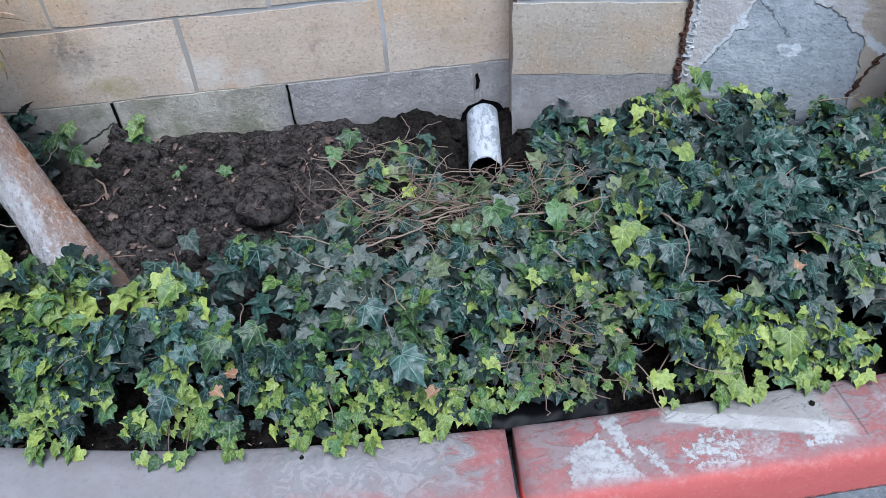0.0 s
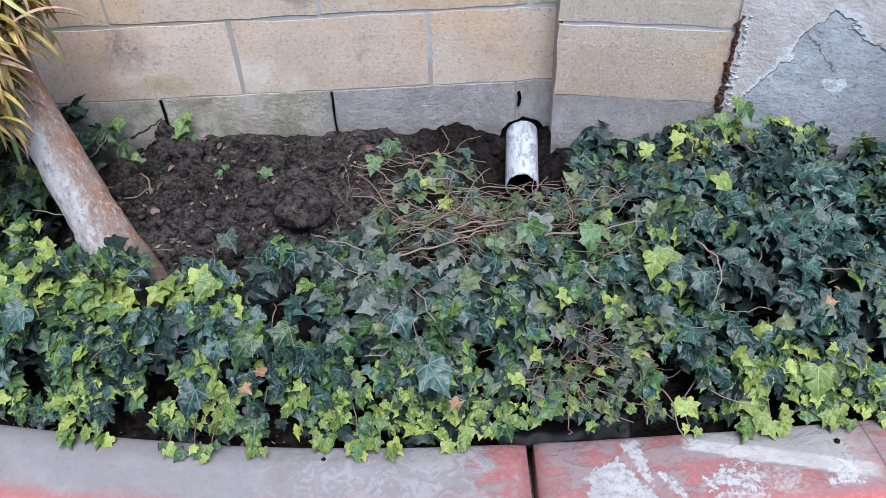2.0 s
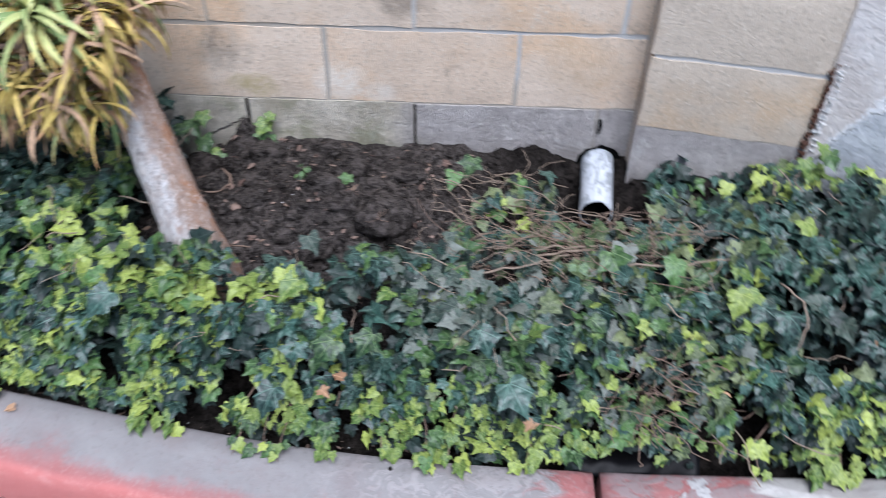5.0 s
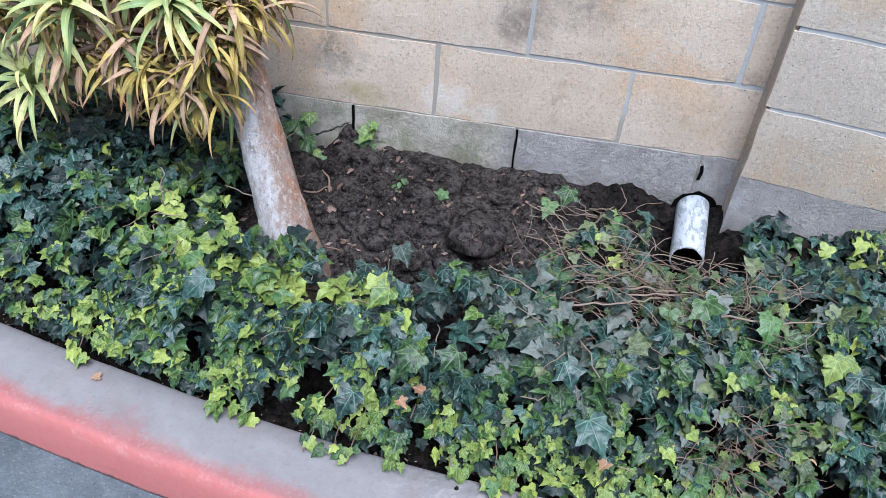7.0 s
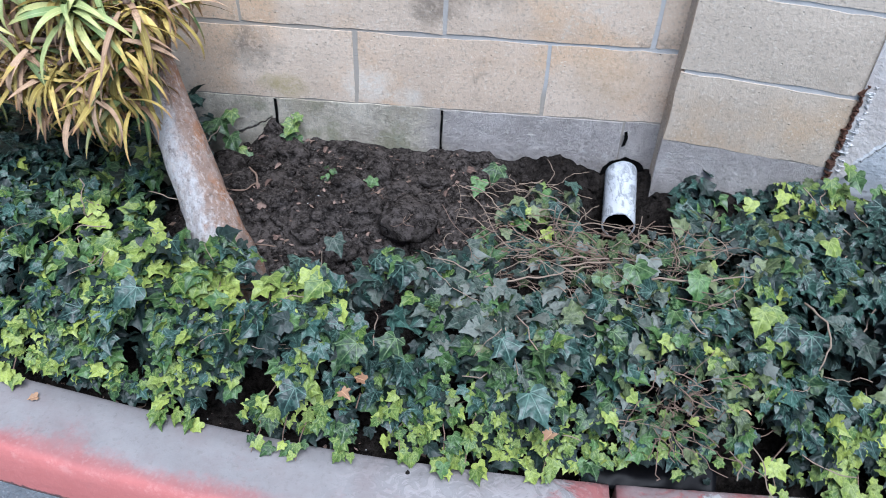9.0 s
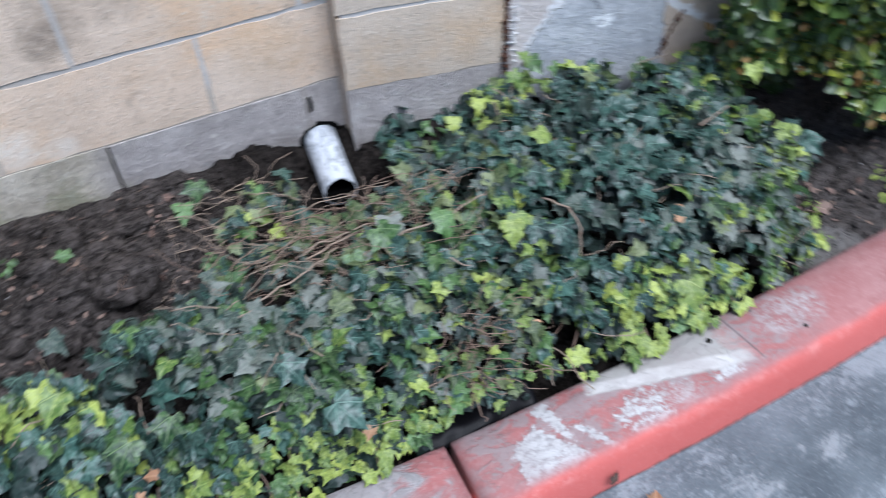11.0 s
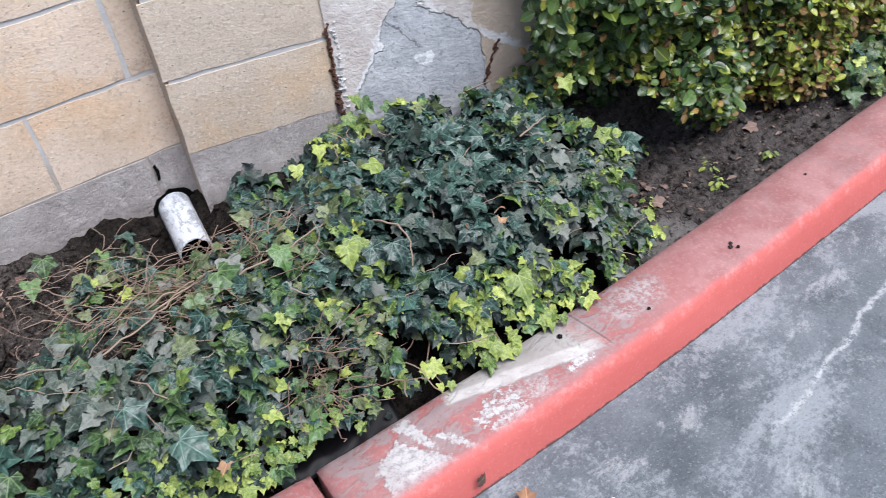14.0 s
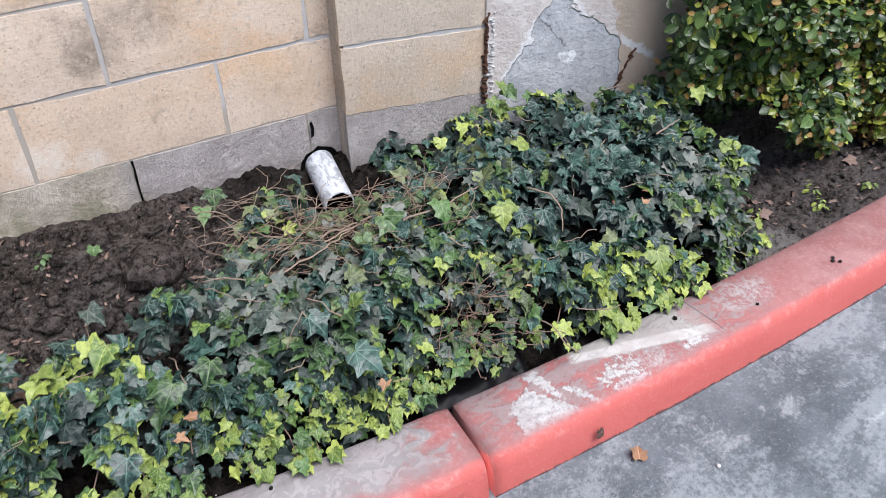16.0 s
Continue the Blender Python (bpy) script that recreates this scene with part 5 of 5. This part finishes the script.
def build_tree():
    r = random.Random(17)
    base = Vector((-0.545, -0.424, 0.16))
    tree = empty_thing("tree", base, "small tree with leaning scuffed trunk and drooping strap leaves", "tree")
    line = [(-0.528, -0.432, 0.06), (-0.533, -0.428, 0.15), (-0.54, -0.422, 0.195), (-0.554, -0.409, 0.24), (-0.578, -0.389, 0.3), (-0.605, -0.366, 0.37), (-0.633, -0.342, 0.44), (-0.66, -0.319, 0.51), (-0.693, -0.289, 0.6)]
    rad = [0.074, 0.066, 0.0575, 0.0506, 0.0454, 0.0418, 0.0392, 0.0366, 0.033]
    steps = 44
    at = [k * (len(line) - 1) / steps for k in range(steps + 1)]
    mids = [Vector(line[min(int(q), 7)]).lerp(Vector(line[min(int(q), 7) + 1]), q - min(int(q), 7)) for q in at]
    thick = [float(np.interp(q, range(len(rad)), rad)) for q in at]
    v, f = tube(mids, thick, 40)
    out = []
    for i, p in enumerate(v):
        c = mids[i // 40]
        low = max(0.0, 0.24 - p.z) / 0.1
        ang = math.atan2(p.y - c.y, p.x - c.x)
        k = 1 + 0.05 * noise.noise(Vector((p.x * 18, p.y * 18, p.z * 7))) + 0.07 * noise.noise(Vector((p.x * 70, p.y * 70, p.z * 18))) + 0.035 * noise.noise(Vector((p.x * 170, p.y * 170, p.z * 60)))
        k += 0.12 * low * math.sin(3 * ang + 0.7)
        out.append(c + (p - c) * k)
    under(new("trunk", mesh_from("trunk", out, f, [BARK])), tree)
    green = [(-0.73, -0.40, 0.643), (-0.909, -0.40, 0.613), (-1.04, -0.41, 0.45), (-1.0, -0.37, 0.56), (-0.82, -0.36, 0.70), (-0.66, -0.33, 0.70), (-1.0, -0.36, 0.69), (-1.13, -0.40, 0.58), (-1.22, -0.40, 0.48), (-1.25, -0.36, 0.63), (-0.90, -0.28, 0.75), (-0.74, -0.24, 0.76), (-1.08, -0.28, 0.76), (-1.36, -0.34, 0.55), (-0.60, -0.27, 0.70)]
    brown = [(-0.62, -0.36, 0.60), (-0.58, -0.33, 0.63), (-0.67, -0.39, 0.57), (-0.72, -0.40, 0.53), (-0.79, -0.41, 0.53), (-0.86, -0.40, 0.51), (-0.94, -0.40, 0.52), (-0.63, -0.28, 0.64), (-0.70, -0.32, 0.62), (-0.78, -0.34, 0.60), (-0.86, -0.33, 0.61), (-0.95, -0.33, 0.60), (-1.04, -0.34, 0.57), (-1.12, -0.33, 0.55), (-1.20, -0.34, 0.55), (-0.66, -0.23, 0.68), (-0.78, -0.25, 0.66), (-0.9, -0.25, 0.66), (-1.02, -0.25, 0.66), (-1.15, -0.26, 0.66), (-0.60, -0.38, 0.65), (-0.68, -0.41, 0.64), (-0.82, -0.40, 0.58), (-0.98, -0.40, 0.60), (-0.75, -0.37, 0.68), (-0.86, -0.37, 0.66), (-0.64, -0.34, 0.68), (-0.57, -0.30, 0.67), (-1.28, -0.33, 0.54), (-1.36, -0.30, 0.6), (-0.66, -0.42, 0.60), (-0.70, -0.43, 0.55), (-0.74, -0.42, 0.50), (-0.77, -0.43, 0.56), (-0.69, -0.40, 0.51)]
    green = [(x - (0.05 if x > -0.68 else 0), y, z) for x, y, z in green]
    brown = [(x - (0.045 if x > -0.65 else 0), y, z + 0.022) for x, y, z in brown]
    for spot in green + brown:
        young = spot in green
        tip = Vector(spot) + Vector((r.uniform(-0.01, 0.01), r.uniform(-0.01, 0.01), r.uniform(-0.008, 0.008)))
        start = Vector(line[6]).lerp(Vector(line[8]), r.random())
        mid = start.lerp(tip, 0.5) + Vector((r.uniform(-0.01, 0.01), 0.03, 0.04))
        lv, lf = tube([start, start.lerp(mid, 0.6) + Vector((0, 0, 0.012)), mid, mid.lerp(tip, 0.6), tip], [0.008, 0.007, 0.006, 0.005, 0.004], 7)
        under(new("limb", mesh_from("limb", lv, lf, [VINE])), tree)
        V, F, U, M, o = [], [], [], [], 0
        lean = Vector((r.uniform(-0.25, 0.25), -0.5 + r.uniform(-0.15, 0.15), 0.8)).normalized()
        turn = lean.to_track_quat("Z", "Y").to_matrix()
        count = 38 if young else 36
        for k in range(count):
            old = not young or k > 23
            if old:
                length, wide = r.uniform(0.05, 0.12), r.uniform(0.003, 0.006)
                el, droop = r.uniform(-1.2, 0.1), r.uniform(0.2, 0.9)
            else:
                ring = k / 24
                length, wide = r.uniform(0.11, 0.155) * (0.72 + 0.4 * ring), r.uniform(0.005, 0.0068)
                el, droop = 1.25 - 1.25 * ring + r.uniform(-0.15, 0.15), r.uniform(0.45, 0.85) + 0.2 * ring
            sv, sf, su = strap_leaf(r, length, wide, droop)
            az = k * 2.4 + r.uniform(-0.3, 0.3)
            m = (Matrix.Identity(3) if old else turn) @ (Matrix.Rotation(az, 3, "Z") @ Matrix.Rotation(-el, 3, "Y") @ Matrix.Rotation(r.uniform(-0.5, 0.5), 3, "X"))
            q = tip + (Vector((r.uniform(-0.025, 0.025), r.uniform(-0.02, 0.02), -0.03 * r.random())) if old else Vector((0, 0, 0.012 * (1 - k / 24))))
            V.append(sv @ np.array(m).T + np.array(q))
            U.append(su)
            F += [tuple(i + o for i in g) for g in sf]
            M += [(0 if not old else r.choice((1, 1, 2, 2, 2, 3) if spot[0] < -0.8 else (1, 1, 1, 1, 2, 2, 3)))] * len(sf)
            o += len(sv)
        ob = under(new("leaf_rosette", mesh_from("leaf_rosette", np.concatenate(V), F, STRAP, M, np.concatenate(U))), tree)
        tagged(ob, "rosette of yellow-green strap leaves over dead brown ones" if young else "tuft of hanging olive and dead brown strap leaves")


# ---- drain pipe ----
def build_pipe():
    thing = empty_thing("drain_pipe", (0.187, -0.09, 0.17), "dirty white plastic drain pipe stub through the wall base", "pipe")
    n = 40

    def shell(rings, jagged):
        bm = bmesh.new()
        loops = []
        for j, (y, rad) in enumerate(rings):
            loop = []
            for k in range(n):
                w = 2 * math.pi * k / n
                jag = 0.006 * noise.noise(Vector((math.cos(w) * 2, math.sin(w) * 2, 3))) + 0.004 * noise.noise(Vector((math.cos(w) * 7, math.sin(w) * 7, 1)))
                yy = y + (jag if j in jagged else 0)
                loop.append(bm.verts.new((0.187 + rad * math.cos(w) - 0.02 * y, yy, 0.184 + 0.18 * y + rad * math.sin(w))))
            loops.append(loop)
        for a, b in zip(loops, loops[1:]):
            for k in range(n):
                q = (k + 1) % n
                bm.faces.new((a[k], b[k], b[q], a[q])).smooth = True
        return bm

    under(part("pipe_wall", shell([(0.06, 0.0342), (-0.05, 0.0342), (-0.1, 0.0345), (-0.118, 0.0345), (-0.118, 0.031)], (3, 4)), PIPE, None), thing)
    under(part("bore", shell([(-0.117, 0.0308), (-0.09, 0.0305), (0.06, 0.03)], (0,)), BLACK, None, "inside of the pipe, blackened for its shade"), thing)
    # dark broken-out socket round the pipe
    bm = bmesh.new()
    outer, inner = [], []
    r = random.Random(3)
    for k in range(28):
        w = 2 * math.pi * k / 28
        e = 0.0445 + 0.004 * r.random() + (0.004 if math.sin(w) > 0.2 and math.cos(w) > 0 else 0)
        x = 0.187 + e * math.cos(w)
        outer.append(bm.verts.new((x, wall_y(x) - 0.0065, 0.186 + e * math.sin(w))))
        x = 0.187 + 0.03 * math.cos(w)
        inner.append(bm.verts.new((x, wall_y(x) + 0.0, 0.186 + 0.03 * math.sin(w))))
    for k in range(28):
        q = (k + 1) % 28
        bm.faces.new((outer[k], outer[q], inner[q], inner[k]))
    under(part("socket", bm, BLACK, None, "black broken-out socket in the wall base"), thing)
    # short black slot in the base course above the pipe
    bm = bmesh.new()
    slot = [(0.174, 0.262), (0.181, 0.266), (0.184, 0.285), (0.180, 0.303), (0.174, 0.300), (0.176, 0.283)]
    bm.faces.new([bm.verts.new((x, wall_y(x) - 0.0072, z)) for x, z in slot])
    under(part("slot", bm, BLACK, None, "short black slot in the base course"), thing)


# ---- shrub ----
def build_shrub():
    shrub = empty_thing("shrub", (1.5, -0.2, 0.1), "clipped shrub with glossy oval green and bronze leaves", "shrub")
    r = np.random.default_rng(31)
    n = 38000
    x = 0.9 + 2.3 * r.random(n) ** 1.5
    z = 0.1 + 0.9 * r.random(n)
    wall = -0.06 - 0.2 * np.minimum(x - 0.58, 0.47) + np.maximum(x - 1.05, 0) * 0.09
    front = kerb_curve(x) + 0.14 - 0.07 * smoothstep(1.3, 1.7, x)
    lim = front + 0.07 * np.exp(-np.maximum(z - 0.1, 0) / 0.08) + 0.1 * np.maximum(z - 0.6, 0) + 0.16 * smoothstep(1.2, 0.97, x)
    end = 0.955 - 0.03 * smoothstep(0.45, 0.32, z) + 0.015 * np.sin(z * 23)
    y = np.where(r.random(n) < 0.6, lim + 0.05 * r.random(n), lim + (wall - 0.02 - lim) * r.random(n))
    bump = np.array([0.06 * ripple(a, c, 7, 2.2) + 0.03 * ripple(a, c, 16, 5.0) for a, c in zip(x, z)])
    y = y + bump
    hollow = ((x - 1.09) / 0.16) ** 2 + ((y + 0.26) / 0.17) ** 2 + ((z - 0.18) / 0.14) ** 2
    low = 0.1 + 0.1 * smoothstep(1.5, 1.25, x) * smoothstep(-0.36, -0.3, y) * smoothstep(-0.17, -0.24, y) + 0.03 * np.sin(x * 31)
    ok = (x > end + 0.014 * r.standard_normal(n)) & (y < wall - 0.01) & (hollow > 1) & (z > low)
    x, y, z = x[ok], y[ok], z[ok]
    n = len(x)
    side = np.exp(-np.maximum(x - 1.0, 0) / 0.12)
    nrm = np.stack([-0.9 * side + r.normal(0, 0.5, n), -0.8 + r.normal(0, 0.5, n), 0.95 + r.normal(0, 0.4, n)], 1)
    tip = np.stack([r.normal(0, 0.8, n), -0.3 + r.normal(0, 0.5, n), 0.2 + r.normal(0, 0.7, n)], 1)
    size = 0.012 + 0.018 * r.random(n) ** 1.5
    big = r.random(n) < 0.07 + 0.1 * blob(x, z, 1.22, 0.38, 0.12, 0.12)
    big &= hollow[ok] > 1.6
    size[big] *= 1.6
    rust = 0.1 + 0.65 * np.exp(-np.maximum(z - 0.12, 0) / 0.05) * smoothstep(1.3, 1.4, x) + 0.2 * smoothstep(1.35, 1.7, x)
    patch = np.array([ripple(a, c, 9, 3.3) for a, c in zip(x, z)])
    q = r.random(n)
    # more light olive leaves to the right paint that end's brighter light
    which = np.where(q < rust, 2, np.where(q < rust + 0.2 + 0.65 * smoothstep(1.15, 1.55, x) + 0.6 * patch, 1, 0))
    size[which == 2] = np.minimum(size[which == 2], 0.02)
    # the shaded back of the shrub, against the wall
    m = 900
    bx = r.uniform(1.0, 1.4, m)
    bz = 0.36 - 0.26 * smoothstep(1.06, 1.14, bx) * r.random(m) + 0.04 * r.random(m)
    by = -0.06 - 0.2 * np.minimum(bx - 0.58, 0.47) + np.maximum(bx - 1.05, 0) * 0.09 - r.uniform(0.012, 0.05, m)
    x, y, z = np.concatenate([x, bx]), np.concatenate([y, by]), np.concatenate([z, bz])
    nrm, tip = np.concatenate([nrm, r.normal((-0.3, -0.9, 0.3), 0.4, (m, 3))]), np.concatenate([tip, r.normal((0, 0, -0.5), 0.6, (m, 3))])
    size, which = np.concatenate([size, r.uniform(0.018, 0.03, m)]), np.concatenate([which, np.zeros(m, int)])
    n += m
    me = leaf_mass("shrub_leaves", OVALS, r.integers(0, 4, n), np.stack([x, y, z], 1), nrm, tip, size, SHRUB, which)
    tagged(under(new("shrub_leaves", me), shrub), "dense glossy oval leaves", kind="stuff")
    rr = random.Random(8)
    for i in range(60):
        bx = rr.uniform(1.25, 3.0)
        by = float(kerb_curve(bx)) + rr.uniform(0.26, 0.4)
        pts = wander(rr, (bx, by, soil_z(bx, by) - 0.01), (rr.uniform(-0.25, 0.25), rr.uniform(-0.15, 0.2), 1), rr.uniform(0.25, 0.5), 8, 0.1)
        v, f = tube(pts, [0.006 * (1 - 0.09 * k) for k in range(len(pts))], 5)
        under(new("branch", mesh_from("branch", v, f, [VINE])), shrub)


def build_far_ivy():
    r = np.random.default_rng(6)
    n = 700
    x = r.uniform(1.68, 2.9, n)
    y = kerb_curve(x) + 0.01 + 0.16 * r.random(n)
    z = 0.1 + 0.10 * r.random(n) * np.minimum(1, (y - kerb_curve(x)) / 0.06)
    nrm = np.stack([r.normal(-0.3, 0.4, n), -0.5 + r.normal(0, 0.4, n), np.ones(n)], 1)
    tip = np.stack([r.normal(0, 1, n), r.normal(-0.8, 0.7, n), r.normal(-0.3, 0.3, n)], 1)
    q = r.random(n)
    which = np.where(q < 0.25, 2, np.where(q < 0.6, 1, np.where(q < 0.85, 5, 0)))
    me = leaf_mass("far_ivy", IVY_SHAPES, r.integers(0, 8, n), np.stack([x, y, z], 1), nrm, tip, r.uniform(0.025, 0.04, n), IVY, which)
    tagged(new("ivy_clump", me), "small clump of ivy creeping along the kerb", "ivy", kind="stuff")


def dry_leaf_mesh(r, kind):
    if kind == 0:
        sv, sf, su = IVY_SHAPES[r.randrange(8)]
    else:
        sv, sf, su = OVAL
        sv = sv * np.array([1, 0.45, 1.6])
    sv = sv.copy()
    sv[:, 2] += 0.35 * sv[:, 1] ** 2 * r.uniform(0.5, 2) + 0.2 * (sv[:, 0] - 0.4) ** 2 * r.uniform(-1, 1.5)
    return mesh_from("dry_leaf", sv, sf, [DRY], uv=su)


# x, y, z, size and resting place of single fallen leaves
FALLEN = ((0.582, -0.57, 0.35, 0.018, "ivy"), (0.656, -0.572, 0.35, 0.018, "ivy"), (0.636, -0.594, 0.345, 0.026, "ivy"), (0.098, -0.691, 0.20, 0.032, "ivy"), (-0.234, -0.706, 0.235, 0.03, "ivy"), (-0.2, -0.69, 0.25, 0.028, "ivy"), (0.37, -0.647, 0.28, 0.02, "ivy"), (-0.775, -0.727, 0.099, 0.024, "kerb"), (-0.882, -0.819, 0.003, 0.018, "asphalt"), (-0.79, -0.83, 0.003, 0.02, "asphalt"), (-0.80, -0.842, 0.003, 0.014, "asphalt"))


def build_litter():
    r = random.Random(52)
    shared = [dry_leaf_mesh(r, k % 5) for k in range(6)]
    spots = [(r.uniform(-0.66, -0.1), r.uniform(-0.44, -0.05)) for _ in range(85)] + [(r.uniform(1.0, 1.6), r.uniform(-0.5, -0.3)) for _ in range(20)] + [(r.uniform(0.98, 1.1), r.uniform(-0.5, -0.33)) for _ in range(22)]
    for x, y in spots:
        if y < float(kerb_curve(x)) + 0.03:
            continue
        ob = new("dry_leaf", shared[r.randrange(6)])
        s = 0.008 + 0.024 * r.random() ** 2
        ob.matrix_basis = Matrix.Translation((x, y, soil_z(x, y) + 0.004)) @ Matrix.Rotation(r.uniform(0, 6.28), 4, "Z") @ Matrix.Rotation(r.gauss(0, 0.35), 4, "X") @ Matrix.Scale(s, 4)
        tagged(ob, "small curled brown dry leaf on the soil", "dry leaf", "fallen leaves")
    pale = dry_leaf_mesh(r, 0)
    pale.materials[0] = PALE_DRY
    ob = new("dry_leaf", pale)
    ob.matrix_basis = Matrix.Translation((0.498, -0.866, 0.006)) @ Matrix.Rotation(1.1, 4, "Z") @ Matrix.Scale(0.032, 4)
    tagged(ob, "pale brown crumpled leaf lying on the asphalt", "dry leaf", "fallen leaves")
    ob = new("dry_leaf", dry_leaf_mesh(r, 0))
    ob.matrix_basis = Matrix.Translation((0.44, -0.816, 0.045)) @ Matrix.Rotation(0.4, 4, "Z") @ Matrix.Rotation(1.2, 4, "X") @ Matrix.Scale(0.022, 4)
    tagged(ob, "brown leaf scrap stuck on the kerb face", "dry leaf", "fallen leaves")
    for x, y, z, size, where in FALLEN:
        one = dry_leaf_mesh(r, 1 if size < 0.022 else 0)
        one.materials[0] = PALE_DRY
        ob = new("dry_leaf", one)
        ob.matrix_basis = Matrix.Translation((x, y, z)) @ Matrix.Rotation(r.uniform(0, 6.28), 4, "Z") @ Matrix.Rotation(r.gauss(0, 0.3), 4, "X") @ Matrix.Scale(0.7 * size, 4)
        tagged(ob, "curled orange-brown dry leaf lying on the " + where, "dry leaf", "fallen leaves")
    for _ in range(16):
        x, y = r.uniform(-0.66, -0.12), r.uniform(-0.42, -0.06)
        a = r.uniform(0, 6.28)
        pts = wander(r, (0, 0, 0.004), (math.cos(a), math.sin(a), 0.05), r.uniform(0.03, 0.09), 5, 0.2)
        v, f = tube(pts, [r.uniform(0.0009, 0.0022)] * len(pts), 5)
        ob = new("twig", mesh_from("twig", v, f, [VINE]))
        ob.location = (x, y, soil_z(x, y) + 0.002)
        tagged(ob, "thin dry brown twig on the soil", "twig", "twigs on the soil")
    stones = [(1.116, -0.634), (1.108, -0.642), (1.12, -0.65), (0.873, -0.69), (1.396, -0.55), (-0.12, -0.74), (0.70, -0.66)]
    for i, (x, y) in enumerate(stones):
        v, f = lump(r, r.uniform(0.003, 0.0055))
        ob = new("grit", mesh_from("grit", v, f, [SOIL]))
        ob.location = (x, y, KERB_TOP + 0.002)
        tagged(ob, "dark crumb of soil on the kerb top", "grit", "crumbs on the kerb")


def build_debris():
    """Crumbled leaf bits, bark chips and pale grit on the bare soil."""
    r = random.Random(77)
    for name, mats, label in (("leaf_debris", [DRY, VINE, VINE, FLAKE], "crumbled dry leaf bits and grit on the soil"),):
        V, F, M, o = [], [], [], 0
        for _ in range(900):
            q = r.random()
            if q < 0.5:
                x, y = r.uniform(-0.7, -0.08), r.uniform(-0.45, -0.02)
            elif q < 0.85:
                x, y = r.uniform(0.96, 1.75), r.uniform(-0.56, -0.15)
            else:
                x = r.uniform(-1.1, 0.2)
                y = float(kerb_curve(x)) + r.uniform(0.005, 0.05)
            if y < float(kerb_curve(x)) + 0.004 or y > wall_y(min(x, 0.3)) - 0.01:
                continue
            s, a = 0.0018 + 0.007 * r.random() ** 3, r.uniform(0, 6.28)
            ax, ay = Vector((math.cos(a), math.sin(a), r.uniform(-0.3, 0.3))) * s, Vector((-math.sin(a), math.cos(a), r.uniform(-0.4, 0.4))) * s * r.uniform(0.25, 0.8)
            c = Vector((x, y, soil_z(x, y) + 0.002 + s * 0.3))
            up = Vector((0, 0, s * r.uniform(0.1, 0.4)))
            V += [c - ax, c - ay * 0.8, c + ax * r.uniform(0.7, 1.2), c + ay, c + up]
            F += [(o + i, o + (i + 1) % 4, o + 4) for i in range(4)]
            M += [r.choice((0, 0, 0, 0, 1, 2, 2, 2, 3) if s < 0.0024 else (0, 0, 2))] * 4
            o += 5
        ob = new(name, mesh_from(name, V, F, mats, M, smooth=False))
        tagged(ob, label, "debris", kind="stuff")
    for x, y, z in ((-0.27, -0.83, KERB_TOP), (-1.0, -0.85, 0.0), (0.62, -0.93, 0.0)):
        v, f = lump(r, 0.0045)
        ob = new("pebble", mesh_from("pebble", v, f, [FLAKE]))
        ob.location = (x, y, z + 0.003)
        tagged(ob, "small white pebble lying by the kerb", "pebble", "white pebbles")


def build_weeds():
    r = random.Random(61)
    sv, sf, su = OVAL
    blade = {k: mesh_from("leaf", sv, sf, [IVY[k]], uv=su) for k in (1, 2)}
    for x, y in ((1.244, -0.425), (1.38, -0.46), (1.17, -0.29), (1.23, -0.47), (1.06, -0.45), (1.03, -0.53), (-0.08, -0.3), (-0.4, -0.2)):
        z = soil_z(x, y)
        weed = empty_thing("weed", (x, y, z - 0.002), "tiny yellow-green weed seedling on bare soil", "weed", "weeds on the soil")
        for i in range(14):
            a, h = r.uniform(0, 6.28), r.random()
            c = Vector((x + math.cos(a) * 0.014 * r.random(), y + math.sin(a) * 0.014 * r.random(), z + 0.002 + 0.028 * h))
            t, b, n = leaf_frames(np.array([[math.cos(a) * 0.6, math.sin(a) * 0.6, 1.0]]), np.array([[math.cos(a), math.sin(a), 0.2]]))
            leaf = new("leaf", blade[2 if x > 0.5 else 1])
            leaf.parent = weed
            leaf.matrix_parent_inverse = Matrix.Translation(-Vector(weed.location))
            leaf.matrix_basis = leaf_matrix(c, t[0], b[0], n[0], r.uniform(0.008, 0.016))


def build_plastic():
    """Crumpled black plastic edging that shows in the gap behind the kerb joint."""
    n, m = 26, 12
    verts, faces = [], []
    for i in range(n + 1):
        x = 0.16 + 0.22 * i / n
        k = float(kerb_curve(x))
        for j in range(m + 1):
            u = j / m
            y = k + 0.004 + 0.075 * u
            z = 0.062 + 0.03 * math.sin(u * 2.6 + 0.3) * (0.4 + 0.6 * i / n) + 0.012 * ripple(x, y, 22, 6.0) + 0.005 * ripple(x, y, 60, 1.0)
            verts.append((x, y, z))
    w = m + 1
    faces = [(i * w + j, (i + 1) * w + j, (i + 1) * w + j + 1, i * w + j + 1) for i in range(n) for j in range(m)]
    ob = new("plastic_sheet", mesh_from("plastic_sheet", verts, faces, [PLASTIC]))
    mod = ob.modifiers.new("thick", "SOLIDIFY")
    mod.thickness = 0.002
    tagged(ob, "crumpled black plastic sheet in the gap behind the kerb", "plastic sheet")


build_road()
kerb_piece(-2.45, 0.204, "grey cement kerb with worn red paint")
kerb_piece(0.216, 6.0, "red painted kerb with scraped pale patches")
build_wall()
build_rust_edge()
build_soil()
build_clods()
ivy = build_ivy()
build_vines(ivy)
hero_leaves(ivy)
build_sprigs(ivy)
build_tree()
build_pipe()
build_shrub()
build_far_ivy()
build_litter()
build_debris()
build_weeds()
build_plastic()
